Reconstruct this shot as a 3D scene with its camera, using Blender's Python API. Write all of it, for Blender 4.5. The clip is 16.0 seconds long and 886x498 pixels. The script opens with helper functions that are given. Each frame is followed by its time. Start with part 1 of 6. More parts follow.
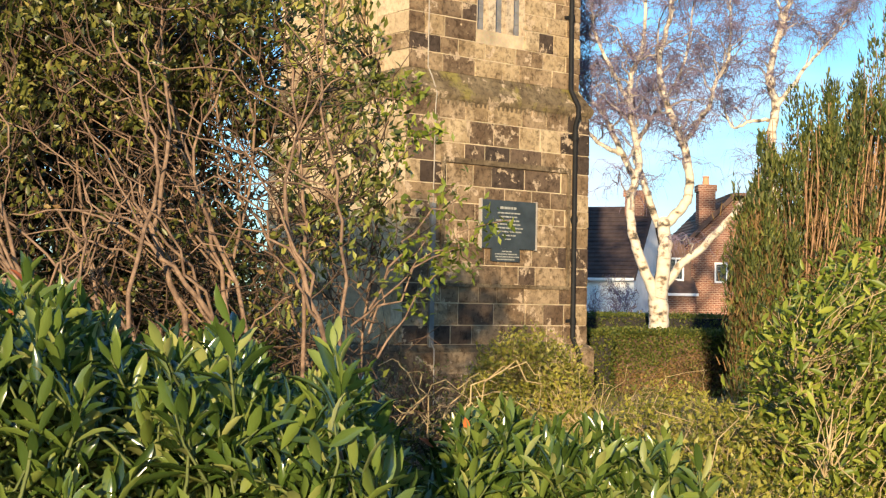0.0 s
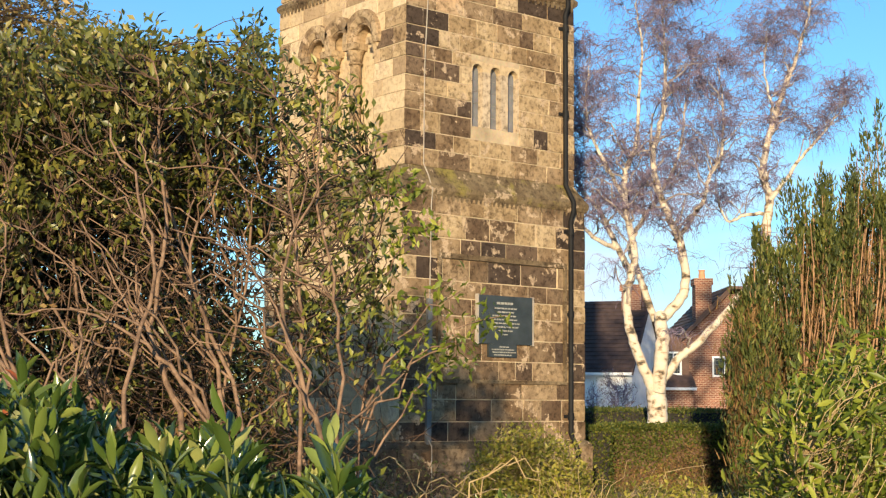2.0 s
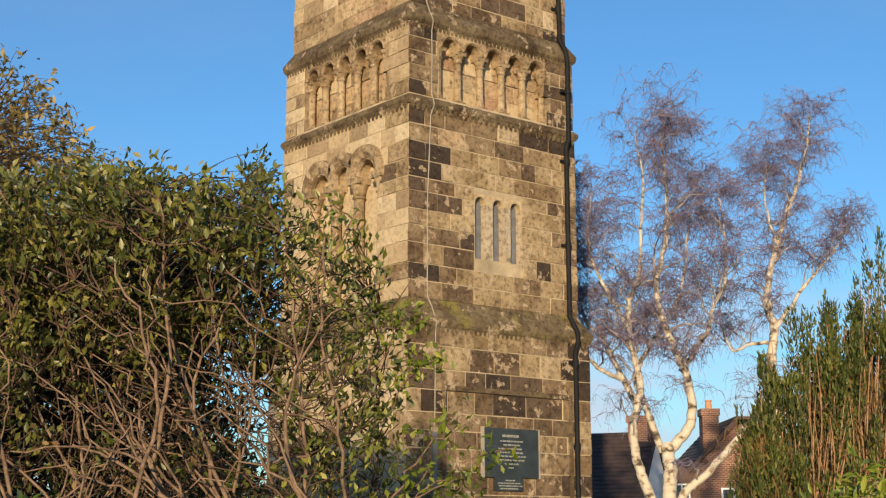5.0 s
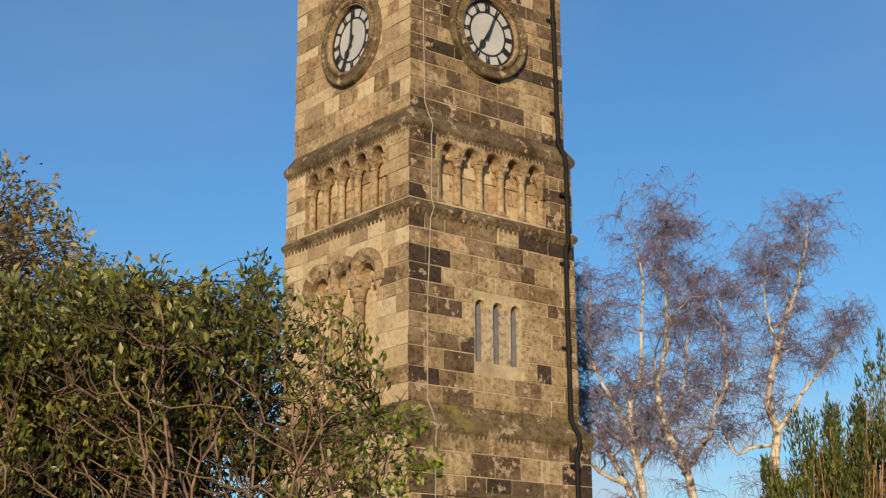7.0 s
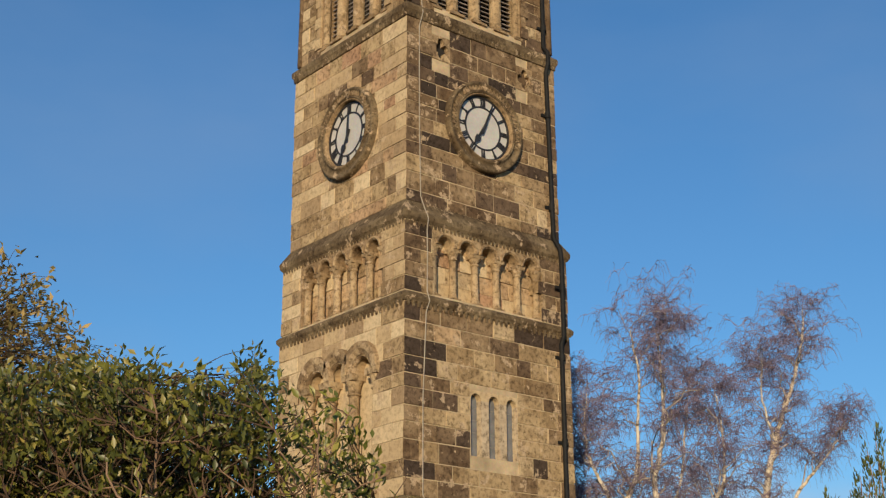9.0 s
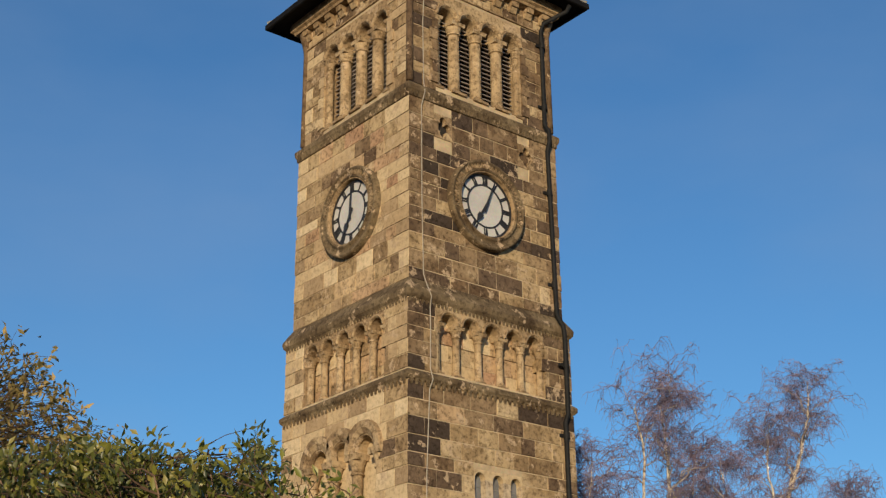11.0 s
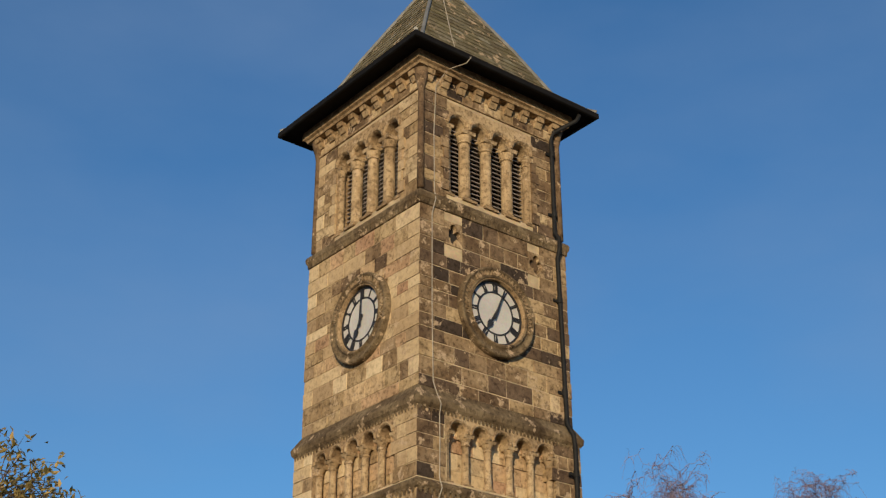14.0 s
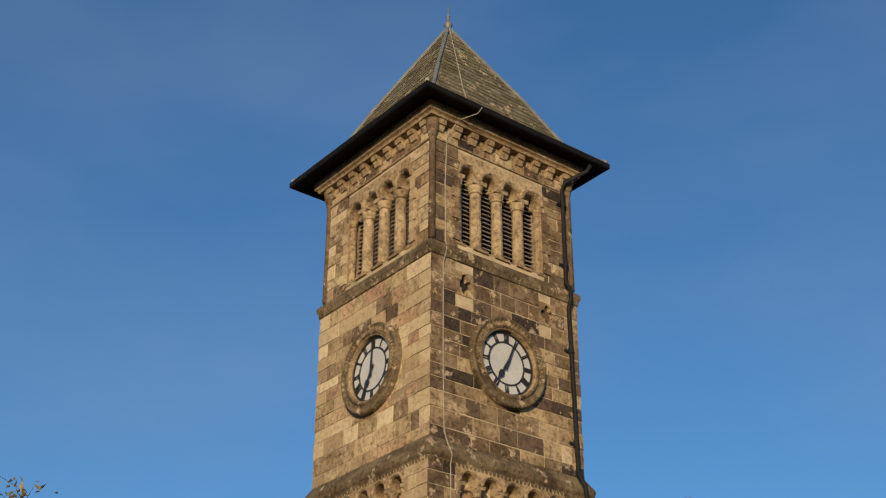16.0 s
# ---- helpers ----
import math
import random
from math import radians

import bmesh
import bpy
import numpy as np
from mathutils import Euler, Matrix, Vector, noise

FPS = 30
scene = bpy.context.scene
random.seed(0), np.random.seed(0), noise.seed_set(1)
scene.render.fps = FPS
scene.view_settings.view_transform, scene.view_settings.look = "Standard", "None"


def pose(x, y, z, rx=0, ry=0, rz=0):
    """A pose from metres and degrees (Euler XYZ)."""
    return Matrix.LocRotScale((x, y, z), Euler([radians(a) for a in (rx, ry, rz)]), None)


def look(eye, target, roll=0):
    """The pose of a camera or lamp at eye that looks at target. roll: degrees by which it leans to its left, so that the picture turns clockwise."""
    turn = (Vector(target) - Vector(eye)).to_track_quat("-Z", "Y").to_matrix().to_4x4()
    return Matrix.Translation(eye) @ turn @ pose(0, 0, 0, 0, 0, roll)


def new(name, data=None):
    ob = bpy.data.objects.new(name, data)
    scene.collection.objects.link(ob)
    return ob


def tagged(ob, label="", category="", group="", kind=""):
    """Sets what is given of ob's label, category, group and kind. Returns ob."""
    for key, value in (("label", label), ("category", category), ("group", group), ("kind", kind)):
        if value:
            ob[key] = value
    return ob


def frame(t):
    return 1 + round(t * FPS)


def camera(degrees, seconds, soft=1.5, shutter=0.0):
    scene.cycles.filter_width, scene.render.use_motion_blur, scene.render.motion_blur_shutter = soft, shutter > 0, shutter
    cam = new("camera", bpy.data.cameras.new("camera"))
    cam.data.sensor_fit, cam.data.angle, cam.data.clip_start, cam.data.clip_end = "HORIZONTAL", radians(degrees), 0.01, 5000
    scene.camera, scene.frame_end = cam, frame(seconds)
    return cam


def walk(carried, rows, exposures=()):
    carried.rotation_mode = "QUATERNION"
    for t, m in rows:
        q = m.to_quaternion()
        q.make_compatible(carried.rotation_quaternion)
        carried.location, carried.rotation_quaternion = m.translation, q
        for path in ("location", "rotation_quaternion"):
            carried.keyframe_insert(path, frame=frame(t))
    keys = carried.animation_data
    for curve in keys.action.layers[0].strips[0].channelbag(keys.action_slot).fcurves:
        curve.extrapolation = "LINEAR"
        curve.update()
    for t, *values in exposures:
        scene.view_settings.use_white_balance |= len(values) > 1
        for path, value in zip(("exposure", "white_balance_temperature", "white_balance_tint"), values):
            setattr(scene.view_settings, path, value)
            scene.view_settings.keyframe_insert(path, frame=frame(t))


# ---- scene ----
cam = camera(34.88, 16.0, soft=1.3)
EYE = (-13.303, -16.903, 1.650)
# seconds, pitch, roll, yaw
TURNS = [
    (0, 2.170, -1.011, -38.968),
    (0.5, 2.902, -0.908, -38.941),
    (1, 3.765, -0.777, -39.048),
    (1.5, 4.652, -0.573, -39.025),
    (2, 6.066, -0.519, -39.076),
    (2.5, 6.948, -0.441, -39.047),
    (3, 7.859, -0.257, -39.037),
    (3.5, 8.700, -0.090, -38.974),
    (4, 9.528, -0.051, -38.939),
    (6.5, 14.578, 0.183, -38.746),
    (7, 15.618, 0.202, -38.790),
    (7.5, 16.779, 0.243, -38.814),
    (8, 17.890, 0.099, -38.935),
    (8.5, 18.773, 0.193, -38.924),
    (9, 19.404, 0.211, -38.975),
    (11.5, 23.399, 0.482, -38.625),
    (12, 24.166, 0.442, -38.512),
    (12.5, 24.847, 0.317, -38.483),
    (13, 25.561, 0.101, -38.545),
    (13.5, 26.253, 0.104, -38.544),
    (14, 26.907, 0.007, -38.509),
    (14.5, 27.477, -0.038, -38.329),
    (15, 27.929, -0.184, -38.201),
    (15.5, 28.483, -0.405, -38.126),
    (16, 28.933, -0.239, -38.129),
]
walk(cam, [(t, pose(*EYE, 90 + p, r, y)) for t, p, r, y in TURNS],
     exposures=[(0.0, 0.98), (1.5, 0.86), (4.0, 0.47), (6.5, 0.14), (9.0, 0.0), (12.5, -0.05), (16.0, -0.1)])

# ---- light ----
SUN_AZ, SUN_EL = (-0.719, -0.695), 8.5
world = bpy.data.worlds.new("sky")
scene.world = world
world.use_nodes = True
wn, wl = world.node_tree.nodes, world.node_tree.links
wn.clear()
sky = wn.new("ShaderNodeTexSky")
sky.sky_type, sky.sun_disc = "NISHITA", False
sky.sun_elevation = radians(SUN_EL)
sky.sun_rotation = math.atan2(SUN_AZ[0], SUN_AZ[1])
sky.air_density, sky.dust_density, sky.ozone_density = 1.0, 0.1, 3.0
wtc = wn.new("ShaderNodeTexCoord")
wsep = wn.new("ShaderNodeSeparateXYZ")
wl.new(wtc.outputs["Generated"], wsep.inputs[0])
wmap = wn.new("ShaderNodeMapping")
wmap.inputs["Scale"].default_value = (3.0, 3.0, 11.0)
wl.new(wtc.outputs["Generated"], wmap.inputs[0])
wnoise = wn.new("ShaderNodeTexNoise")
wnoise.inputs["Scale"].default_value, wnoise.inputs["Detail"].default_value = 1.6, 6
wl.new(wmap.outputs[0], wnoise.inputs["Vector"])
wramp = wn.new("ShaderNodeMapRange")
wramp.inputs["From Min"].default_value, wramp.inputs["From Max"].default_value = 0.45, 0.68
wl.new(wnoise.outputs[0], wramp.inputs["Value"])
wlow = wn.new("ShaderNodeMapRange")
wlow.inputs["From Min"].default_value, wlow.inputs["From Max"].default_value = 0.22, 0.08
wl.new(wsep.outputs[2], wlow.inputs["Value"])
wmul = wn.new("ShaderNodeMath")
wmul.operation = "MULTIPLY"
wl.new(wramp.outputs[0], wmul.inputs[0])
wl.new(wlow.outputs[0], wmul.inputs[1])
wmix = wn.new("ShaderNodeMix")
wmix.data_type = "RGBA"
wmix.inputs["B"].default_value = (3.4, 3.9, 4.6, 1)
wl.new(wmul.outputs[0], wmix.inputs["Factor"])
wtint = wn.new("ShaderNodeMix")
wtint.data_type, wtint.blend_type = "RGBA", "MULTIPLY"
wtint.inputs["Factor"].default_value = 1.0
wtint.inputs["B"].default_value = (0.66, 0.93, 1.12, 1)
wl.new(sky.outputs[0], wtint.inputs["A"])
wl.new(wtint.outputs["Result"], wmix.inputs["A"])
# a thin veil of high cloud
wmap2 = wn.new("ShaderNodeMapping")
wmap2.inputs["Scale"].default_value = (2.0, 2.0, 5.0)
wl.new(wtc.outputs["Generated"], wmap2.inputs[0])
wveil = wn.new("ShaderNodeTexNoise")
wveil.inputs["Scale"].default_value, wveil.inputs["Detail"].default_value = 1.3, 7
wl.new(wmap2.outputs[0], wveil.inputs["Vector"])
wthin = wn.new("ShaderNodeMapRange")
wthin.inputs["From Min"].default_value, wthin.inputs["From Max"].default_value = 0.42, 0.75
wthin.inputs["To Max"].default_value = 0.30
wl.new(wveil.outputs[0], wthin.inputs["Value"])
wmix2 = wn.new("ShaderNodeMix")
wmix2.data_type = "RGBA"
wmix2.inputs["B"].default_value = (1.7, 2.4, 3.6, 1)
wl.new(wthin.outputs[0], wmix2.inputs["Factor"])
wl.new(wmix.outputs["Result"], wmix2.inputs["A"])
wbg = wn.new("ShaderNodeBackground")
wbg.inputs["Strength"].default_value = 0.145
wl.new(wmix2.outputs["Result"], wbg.inputs["Color"])
wout = wn.new("ShaderNodeOutputWorld")
wl.new(wbg.outputs[0], wout.inputs["Surface"])
sun = new("sun", bpy.data.lights.new("sun", "SUN"))
sun.data.energy, sun.data.angle, sun.data.color = 4.8, radians(0.6), (1.0, 0.79, 0.52)
_el = radians(SUN_EL)
sun.matrix_world = look((SUN_AZ[0] * 60 * math.cos(_el), SUN_AZ[1] * 60 * math.cos(_el), 60 * math.sin(_el)), (0, 0, 0))


# ---- materials ----
def material(name, rough=0.8, metal=0.0, spec=0.5):
    m = bpy.data.materials.new(name)
    m.use_nodes = True
    b = m.node_tree.nodes["Principled BSDF"]
    b.inputs["Roughness"].default_value, b.inputs["Metallic"].default_value = rough, metal
    b.inputs["Specular IOR Level"].default_value = spec
    return m, m.node_tree.nodes, m.node_tree.links, b


def ramp(n, stops):
    r = n.new("ShaderNodeValToRGB")
    e = r.color_ramp.elements
    while len(e) < len(stops):
        e.new(0.5)
    for el, (p, c) in zip(e, stops):
        el.position, el.color = p, (*c, 1)
    return r


def noise_tex(n, l, scale, detail=4, space="Object", rough=0.55):
    tc = n.new("ShaderNodeTexCoord")
    t = n.new("ShaderNodeTexNoise")
    t.inputs["Scale"].default_value, t.inputs["Detail"].default_value = scale, detail
    t.inputs["Roughness"].default_value = rough
    if space == "World":
        g = n.new("ShaderNodeNewGeometry")
        l.new(g.outputs["Position"], t.inputs["Vector"])
    else:
        l.new(tc.outputs[space], t.inputs["Vector"])
    return t


def mixed(n, l, kind, fac, a, b):
    m = n.new("ShaderNodeMix")
    m.data_type, m.blend_type = "RGBA", kind
    for s, v in (("Factor", fac), ("A", a), ("B", b)):
        if hasattr(v, "is_output"):
            l.new(v, m.inputs[s])
        else:
            m.inputs[s].default_value = v if s == "Factor" else (*v, 1)
    return m.outputs["Result"]


def bump(n, l, b, height, strength=0.4, distance=0.01):
    u = n.new("ShaderNodeBump")
    u.inputs["Strength"].default_value, u.inputs["Distance"].default_value = strength, distance
    l.new(height, u.inputs["Height"])
    l.new(u.outputs[0], b.inputs["Normal"])


def stone_material(name, stops, stain=0.6, by="object", dark=(0.30, 0.24, 0.19), lichen=False, clean=False):
    """Weathered sandstone: a colour of its own for each block, large stains, fine grain."""
    m, n, l, b = material(name, 0.92, spec=0.25)
    if by == "object":
        r = n.new("ShaderNodeObjectInfo").outputs["Random"]
    else:
        r = n.new("ShaderNodeNewGeometry").outputs["Random Per Island"]
    c = ramp(n, [(p, (v[0] * 0.98, v[1] * 0.985, v[2] * 1.03)) for p, v in stops])
    l.new(r, c.inputs[0])
    big = noise_tex(n, l, 1.7, 6, "World", 0.62)
    br = ramp(n, [(0.40, (0, 0, 0)), (0.62, (1, 1, 1))])
    l.new(big.outputs[0], br.inputs[0])
    k = n.new("ShaderNodeMath")
    k.operation = "MULTIPLY"
    k.inputs[1].default_value = stain
    l.new(br.outputs[0], k.inputs[0])
    soot = mixed(n, l, "MULTIPLY", 1.0, c.outputs[0], dark)
    c1 = mixed(n, l, "MIX", k.outputs[0], c.outputs[0], soot)
    mid = noise_tex(n, l, 2.7, 8, "World", 0.64)
    mr = ramp(n, [(0.525, (0, 0, 0)), (0.56, (1, 1, 1))])
    l.new(mid.outputs[0], mr.inputs[0])
    km = n.new("ShaderNodeMath")
    km.operation = "MULTIPLY"
    km.inputs[1].default_value = stain * 0.75
    l.new(mr.outputs[0], km.inputs[0])
    c1 = mixed(n, l, "MIX", km.outputs[0], c1, mixed(n, l, "MULTIPLY", 1.0, c1, (0.50, 0.45, 0.41)))
    pale = noise_tex(n, l, 4.2, 9, "World", 0.7)
    pr = ramp(n, [(0.575, (0, 0, 0)), (0.60, (0.85, 0.85, 0.85))])
    l.new(pale.outputs[0], pr.inputs[0])
    c1 = mixed(n, l, "MIX", pr.outputs[0], c1, (0.46, 0.345, 0.225))
    if lichen:
        li = noise_tex(n, l, 2.2, 8, "World", 0.7)
        lr = ramp(n, [(0.53, (0, 0, 0)), (0.63, (0.8, 0.8, 0.8))])
        l.new(li.outputs[0], lr.inputs[0])
        c1 = mixed(n, l, "MIX", lr.outputs[0], c1, (0.23, 0.19, 0.045))
    fine = noise_tex(n, l, 14, 8, "World", 0.7)
    low = (0.72, 0.69, 0.65) if clean else (0.42, 0.39, 0.35)
    fr = ramp(n, [(0.36, low), (0.50, (1, 1, 1)), (0.68, (1.15, 1.13, 1.1) if clean else (1.22, 1.2, 1.15))])
    l.new(fine.outputs[0], fr.inputs[0])
    c2 = mixed(n, l, "MULTIPLY", 1.0, c1, fr.outputs[0])
    l.new(c2, b.inputs["Base Color"])
    grit = noise_tex(n, l, 38, 6, "World", 0.7)
    bump(n, l, b, grit.outputs[0], 0.8, 0.02)
    return m


def plain_material(name, colour, rough=0.6, scale=8, spread=0.25, metal=0.0, relief=0.2, spec=0.5):
    """One colour, varied at two scales."""
    m, n, l, b = material(name, rough, metal, spec)
    a = noise_tex(n, l, scale, 5, "World")
    r = ramp(n, [(0.3, tuple(max(0, v * (1 - spread)) for v in colour)), (0.7, tuple(min(1, v * (1 + spread)) for v in colour))])
    l.new(a.outputs[0], r.inputs[0])
    f = noise_tex(n, l, scale * 9, 4, "World")
    c = mixed(n, l, "OVERLAY", 0.25, r.outputs[0], f.outputs[1])
    l.new(c, b.inputs["Base Color"])
    if relief:
        bump(n, l, b, f.outputs[0], relief, 0.01)
    return m


M = {}
M["stone_dark"] = stone_material("stone_dark", [
    (0.0, (0.050, 0.036, 0.026)), (0.5, (0.095, 0.065, 0.043)), (1.0, (0.155, 0.105, 0.064))], 0.45, dark=(0.45, 0.40, 0.36))
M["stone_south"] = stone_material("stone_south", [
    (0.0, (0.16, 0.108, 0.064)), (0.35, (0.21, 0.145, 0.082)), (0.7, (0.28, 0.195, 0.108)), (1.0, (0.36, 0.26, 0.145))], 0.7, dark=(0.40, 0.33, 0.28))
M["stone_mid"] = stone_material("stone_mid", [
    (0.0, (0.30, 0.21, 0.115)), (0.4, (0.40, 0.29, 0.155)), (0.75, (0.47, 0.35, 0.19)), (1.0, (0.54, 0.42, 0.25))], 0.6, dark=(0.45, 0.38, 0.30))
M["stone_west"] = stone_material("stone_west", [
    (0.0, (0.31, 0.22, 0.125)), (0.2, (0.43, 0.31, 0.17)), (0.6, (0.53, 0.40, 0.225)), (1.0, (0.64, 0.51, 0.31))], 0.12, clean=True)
M["stone_carved"] = stone_material("stone_carved", [
    (0.0, (0.29, 0.20, 0.11)), (0.5, (0.39, 0.28, 0.155)), (1.0, (0.48, 0.36, 0.205))], 0.5, "island")
M["stone_string"] = stone_material("stone_string", [
    (0.0, (0.17, 0.125, 0.07)), (1.0, (0.24, 0.18, 0.10))], 0.7, "island")
M["stone_lichen"] = stone_material("stone_lichen", [
    (0.0, (0.19, 0.14, 0.075)), (1.0, (0.25, 0.19, 0.10))], 0.6, "island", lichen=True)
# pale jamb stone, lightened further so the sunlit reveals are in its colour
M["stone_sunlit"] = stone_material("stone_sunlit", [
    (0.0, (0.47, 0.37, 0.24)), (1.0, (0.58, 0.48, 0.33))], 0.25, "island")
M["stone_pink"] = stone_material("stone_pink", [
    (0.0, (0.42, 0.26, 0.15)), (1.0, (0.55, 0.40, 0.22))], 0.3)
M["mortar"] = plain_material("mortar", (0.42, 0.325, 0.20), 0.95, 3, 0.35)
# solid near-black backing: the shade of openings and hollows as a colour
M["shade_backing"] = plain_material("shade_backing", (0.018, 0.015, 0.013), 0.9, 5, 0.3)
M["louvre"] = plain_material("louvre_slate", (0.20, 0.17, 0.15), 0.6, 5, 0.3)
M["black_iron"] = plain_material("black_iron", (0.012, 0.012, 0.012), 0.7, 12, 0.4, spec=0.2)
M["eaves_black"] = plain_material("eaves_black", (0.007, 0.0065, 0.0065), 0.8, 6, 0.4, spec=0.15)
M["dial_white"] = plain_material("dial_white", (0.47, 0.455, 0.42), 0.35, 3, 0.1, relief=0)
M["dial_black"] = plain_material("dial_black", (0.02, 0.02, 0.022), 0.5, 9, 0.3)
M["lead"] = plain_material("lead", (0.15, 0.15, 0.14), 0.5, 6, 0.25)
M["conductor"] = plain_material("conductor", (0.34, 0.30, 0.24), 0.5, 6, 0.2)
M["plaque"] = plain_material("plaque_slate", (0.035, 0.042, 0.043), 0.35, 5, 0.3)
M["letter"] = plain_material("letter_gilt", (0.30, 0.29, 0.24), 0.5, 9, 0.2, relief=0)
# the grey base colour stands in for sky reflected in the lancets
M["lancet_glass"] = plain_material("lancet_glass", (0.15, 0.155, 0.165), 0.25, 4, 0.3, relief=0)
M["glass_dark"] = plain_material("old_glass", (0.02, 0.022, 0.026), 0.12, 4, 0.3, relief=0)


# ---- building helpers ----
def part(name, bm, mat, parent=None, label="", kind="", smooth=False):
    me = bpy.data.meshes.new(name)
    bmesh.ops.recalc_face_normals(bm, faces=bm.faces)
    bm.to_mesh(me)
    bm.free()
    me.materials.append(M[mat] if isinstance(mat, str) else mat)
    if smooth:
        me.shade_smooth()
    ob = new(name, me)
    ob.parent = parent
    return tagged(ob, label=label, kind=kind)


def raw(name, verts, faces, mat, parent=None, label="", kind="", smooth=False):
    me = bpy.data.meshes.new(name)
    me.from_pydata(verts, [], faces)
    me.materials.append(M[mat])
    if smooth:
        me.shade_smooth()
    ob = new(name, me)
    ob.parent = parent
    return tagged(ob, label=label, kind=kind)


def base(name, label, category, place=(0, 0, 0), group="", kind=""):
    e = new(name)
    e.location = place
    e.empty_display_size = 0.2
    return tagged(e, label=label, category=category, group=group, kind=kind)


# Drawn heights of the tower's levels, and the heights at which they stand
DRAWN = (-1.0, 0.0, 3.60, 4.49, 5.50, 6.41, 7.63, 8.88, 9.75, 11.45, 11.70, 12.12, 14.73, 17.75, 18.58)
BUILT = (-1.0, 0.0, 3.62, 4.568, 5.56, 6.475, 7.733, 9.004, 9.94, 11.64, 11.92, 12.43, 15.014, 18.25, 18.90)


def lift(w):
    return float(np.interp(w, DRAWN, BUILT))


def on_face(k):
    """Face 0 looks south, 1 west, 2 north, 3 east: along it, out from the axis, up."""
    c, s = [(1, 0), (0, -1), (-1, 0), (0, 1)][k]
    return lambda u, n, w: Vector((c * u + s * n, s * u - c * n, lift(w)))


def shifted(f, du):
    """The same face with its middle moved along it."""
    return lambda u, n, w: f(u + du, n, w)


def add_hull(bm, pts, quads):
    vs = [bm.verts.new(p) for p in pts]
    for q in quads:
        bm.faces.new([vs[i] for i in q])


CUBE = [(0, 1, 2, 3), (7, 6, 5, 4), (0, 4, 5, 1), (1, 5, 6, 2), (2, 6, 7, 3), (3, 7, 4, 0)]


def add_box(bm, f, u0, u1, n0, n1, w0, w1, tu=0.0, tn=0.0):
    """A box on a face; tu and tn draw its foot in at the sides and the front."""
    add_hull(bm, [f(u0 + tu, n1 - tn, w0), f(u1 - tu, n1 - tn, w0), f(u1, n1, w1), f(u0, n1, w1),
                  f(u0 + tu, n0, w0), f(u1 - tu, n0, w0), f(u1, n0, w1), f(u0, n0, w1)], CUBE)


def add_slab(bm, f, u0, u1, n0, n1, w0, w1, voids):
    us = sorted({u0, u1, *[v for r in voids for v in r[:2]]})
    ws = sorted({w0, w1, *[v for r in voids for v in r[2:]]})
    for a, b in zip(us, us[1:]):
        for c, d in zip(ws, ws[1:]):
            mu, mw = (a + b) / 2, (c + d) / 2
            if not any(r[0] < mu < r[1] and r[2] < mw < r[3] for r in voids):
                add_box(bm, f, a, b, n0, n1, c, d)


def add_arches(bm, f, u0, u1, n0, n1, w0, w1, arches, steps=10):
    """A slab whose underside is cut by round arches (middle, radius, springing)."""
    us = {u0, u1}
    for c, r, _ in arches:
        us |= {c + r * math.cos(math.pi * i / steps) for i in range(steps + 1)}
    us = sorted(u for u in us if u0 <= u <= u1)

    def low(u):
        z = w0
        for c, r, s in arches:
            if abs(u - c) < r:
                z = max(z, s + math.sqrt(r * r - (u - c) ** 2))
        return z
    for a, b in zip(us, us[1:]):
        if b - a < 1e-5:
            continue
        la, lb = low(a + 1e-6), low(b - 1e-6)
        add_hull(bm, [f(a, n1, la), f(b, n1, lb), f(b, n1, w1), f(a, n1, w1),
                      f(a, n0, la), f(b, n0, lb), f(b, n0, w1), f(a, n0, w1)], CUBE)


def add_hood(bm, f, c, r0, r1, s, n0, n1, clip, steps=14, a0=0.0):
    """A raised moulding round an arch, cut off where it meets its neighbour."""
    prev = None
    for i in range(steps + 1):
        a = a0 + (math.pi - 2 * a0) * i / steps
        ring = []
        for r, n in ((r0, n0), (r0, n1 * 0.5 + n0 * 0.5), (r0 * 0.6 + r1 * 0.4, n1), (r1 * 0.9 + r0 * 0.1, n1), (r1, n0)):
            du = max(-clip, min(clip, r * math.cos(a)))
            ring.append(f(c + du, n, s + r * math.sin(a)))
        if prev:
            for j in range(4):
                add_hull(bm, [prev[j], ring[j], ring[j + 1], prev[j + 1]], [(0, 1, 2, 3)])
        prev = ring


def add_turned(bm, profile, m, sides=12, level=lift):
    """Turned about its own upright axis: (radius, height) rows, placed by a matrix."""
    rings = [[bm.verts.new(m @ Vector((r * math.cos(2 * math.pi * i / sides), r * math.sin(2 * math.pi * i / sides), level(z))))
              for i in range(sides)] for r, z in profile]
    for a, b in zip(rings, rings[1:]):
        for i in range(sides):
            bm.faces.new((a[i], a[(i + 1) % sides], b[(i + 1) % sides], b[i]))
    bm.faces.new(rings[-1])
    bm.faces.new(rings[0][::-1])


def add_band(bm, profile):
    """A moulding that runs round the square tower, mitred at the corners: (out, up) rows."""
    rings = [[bm.verts.new((sx * n, sy * n, lift(w))) for sx, sy in ((-1, -1), (1, -1), (1, 1), (-1, 1))] for n, w in profile]
    for a, b in zip(rings, rings[1:]):
        for i in range(4):
            bm.faces.new((a[i], a[(i + 1) % 4], b[(i + 1) % 4], b[i]))


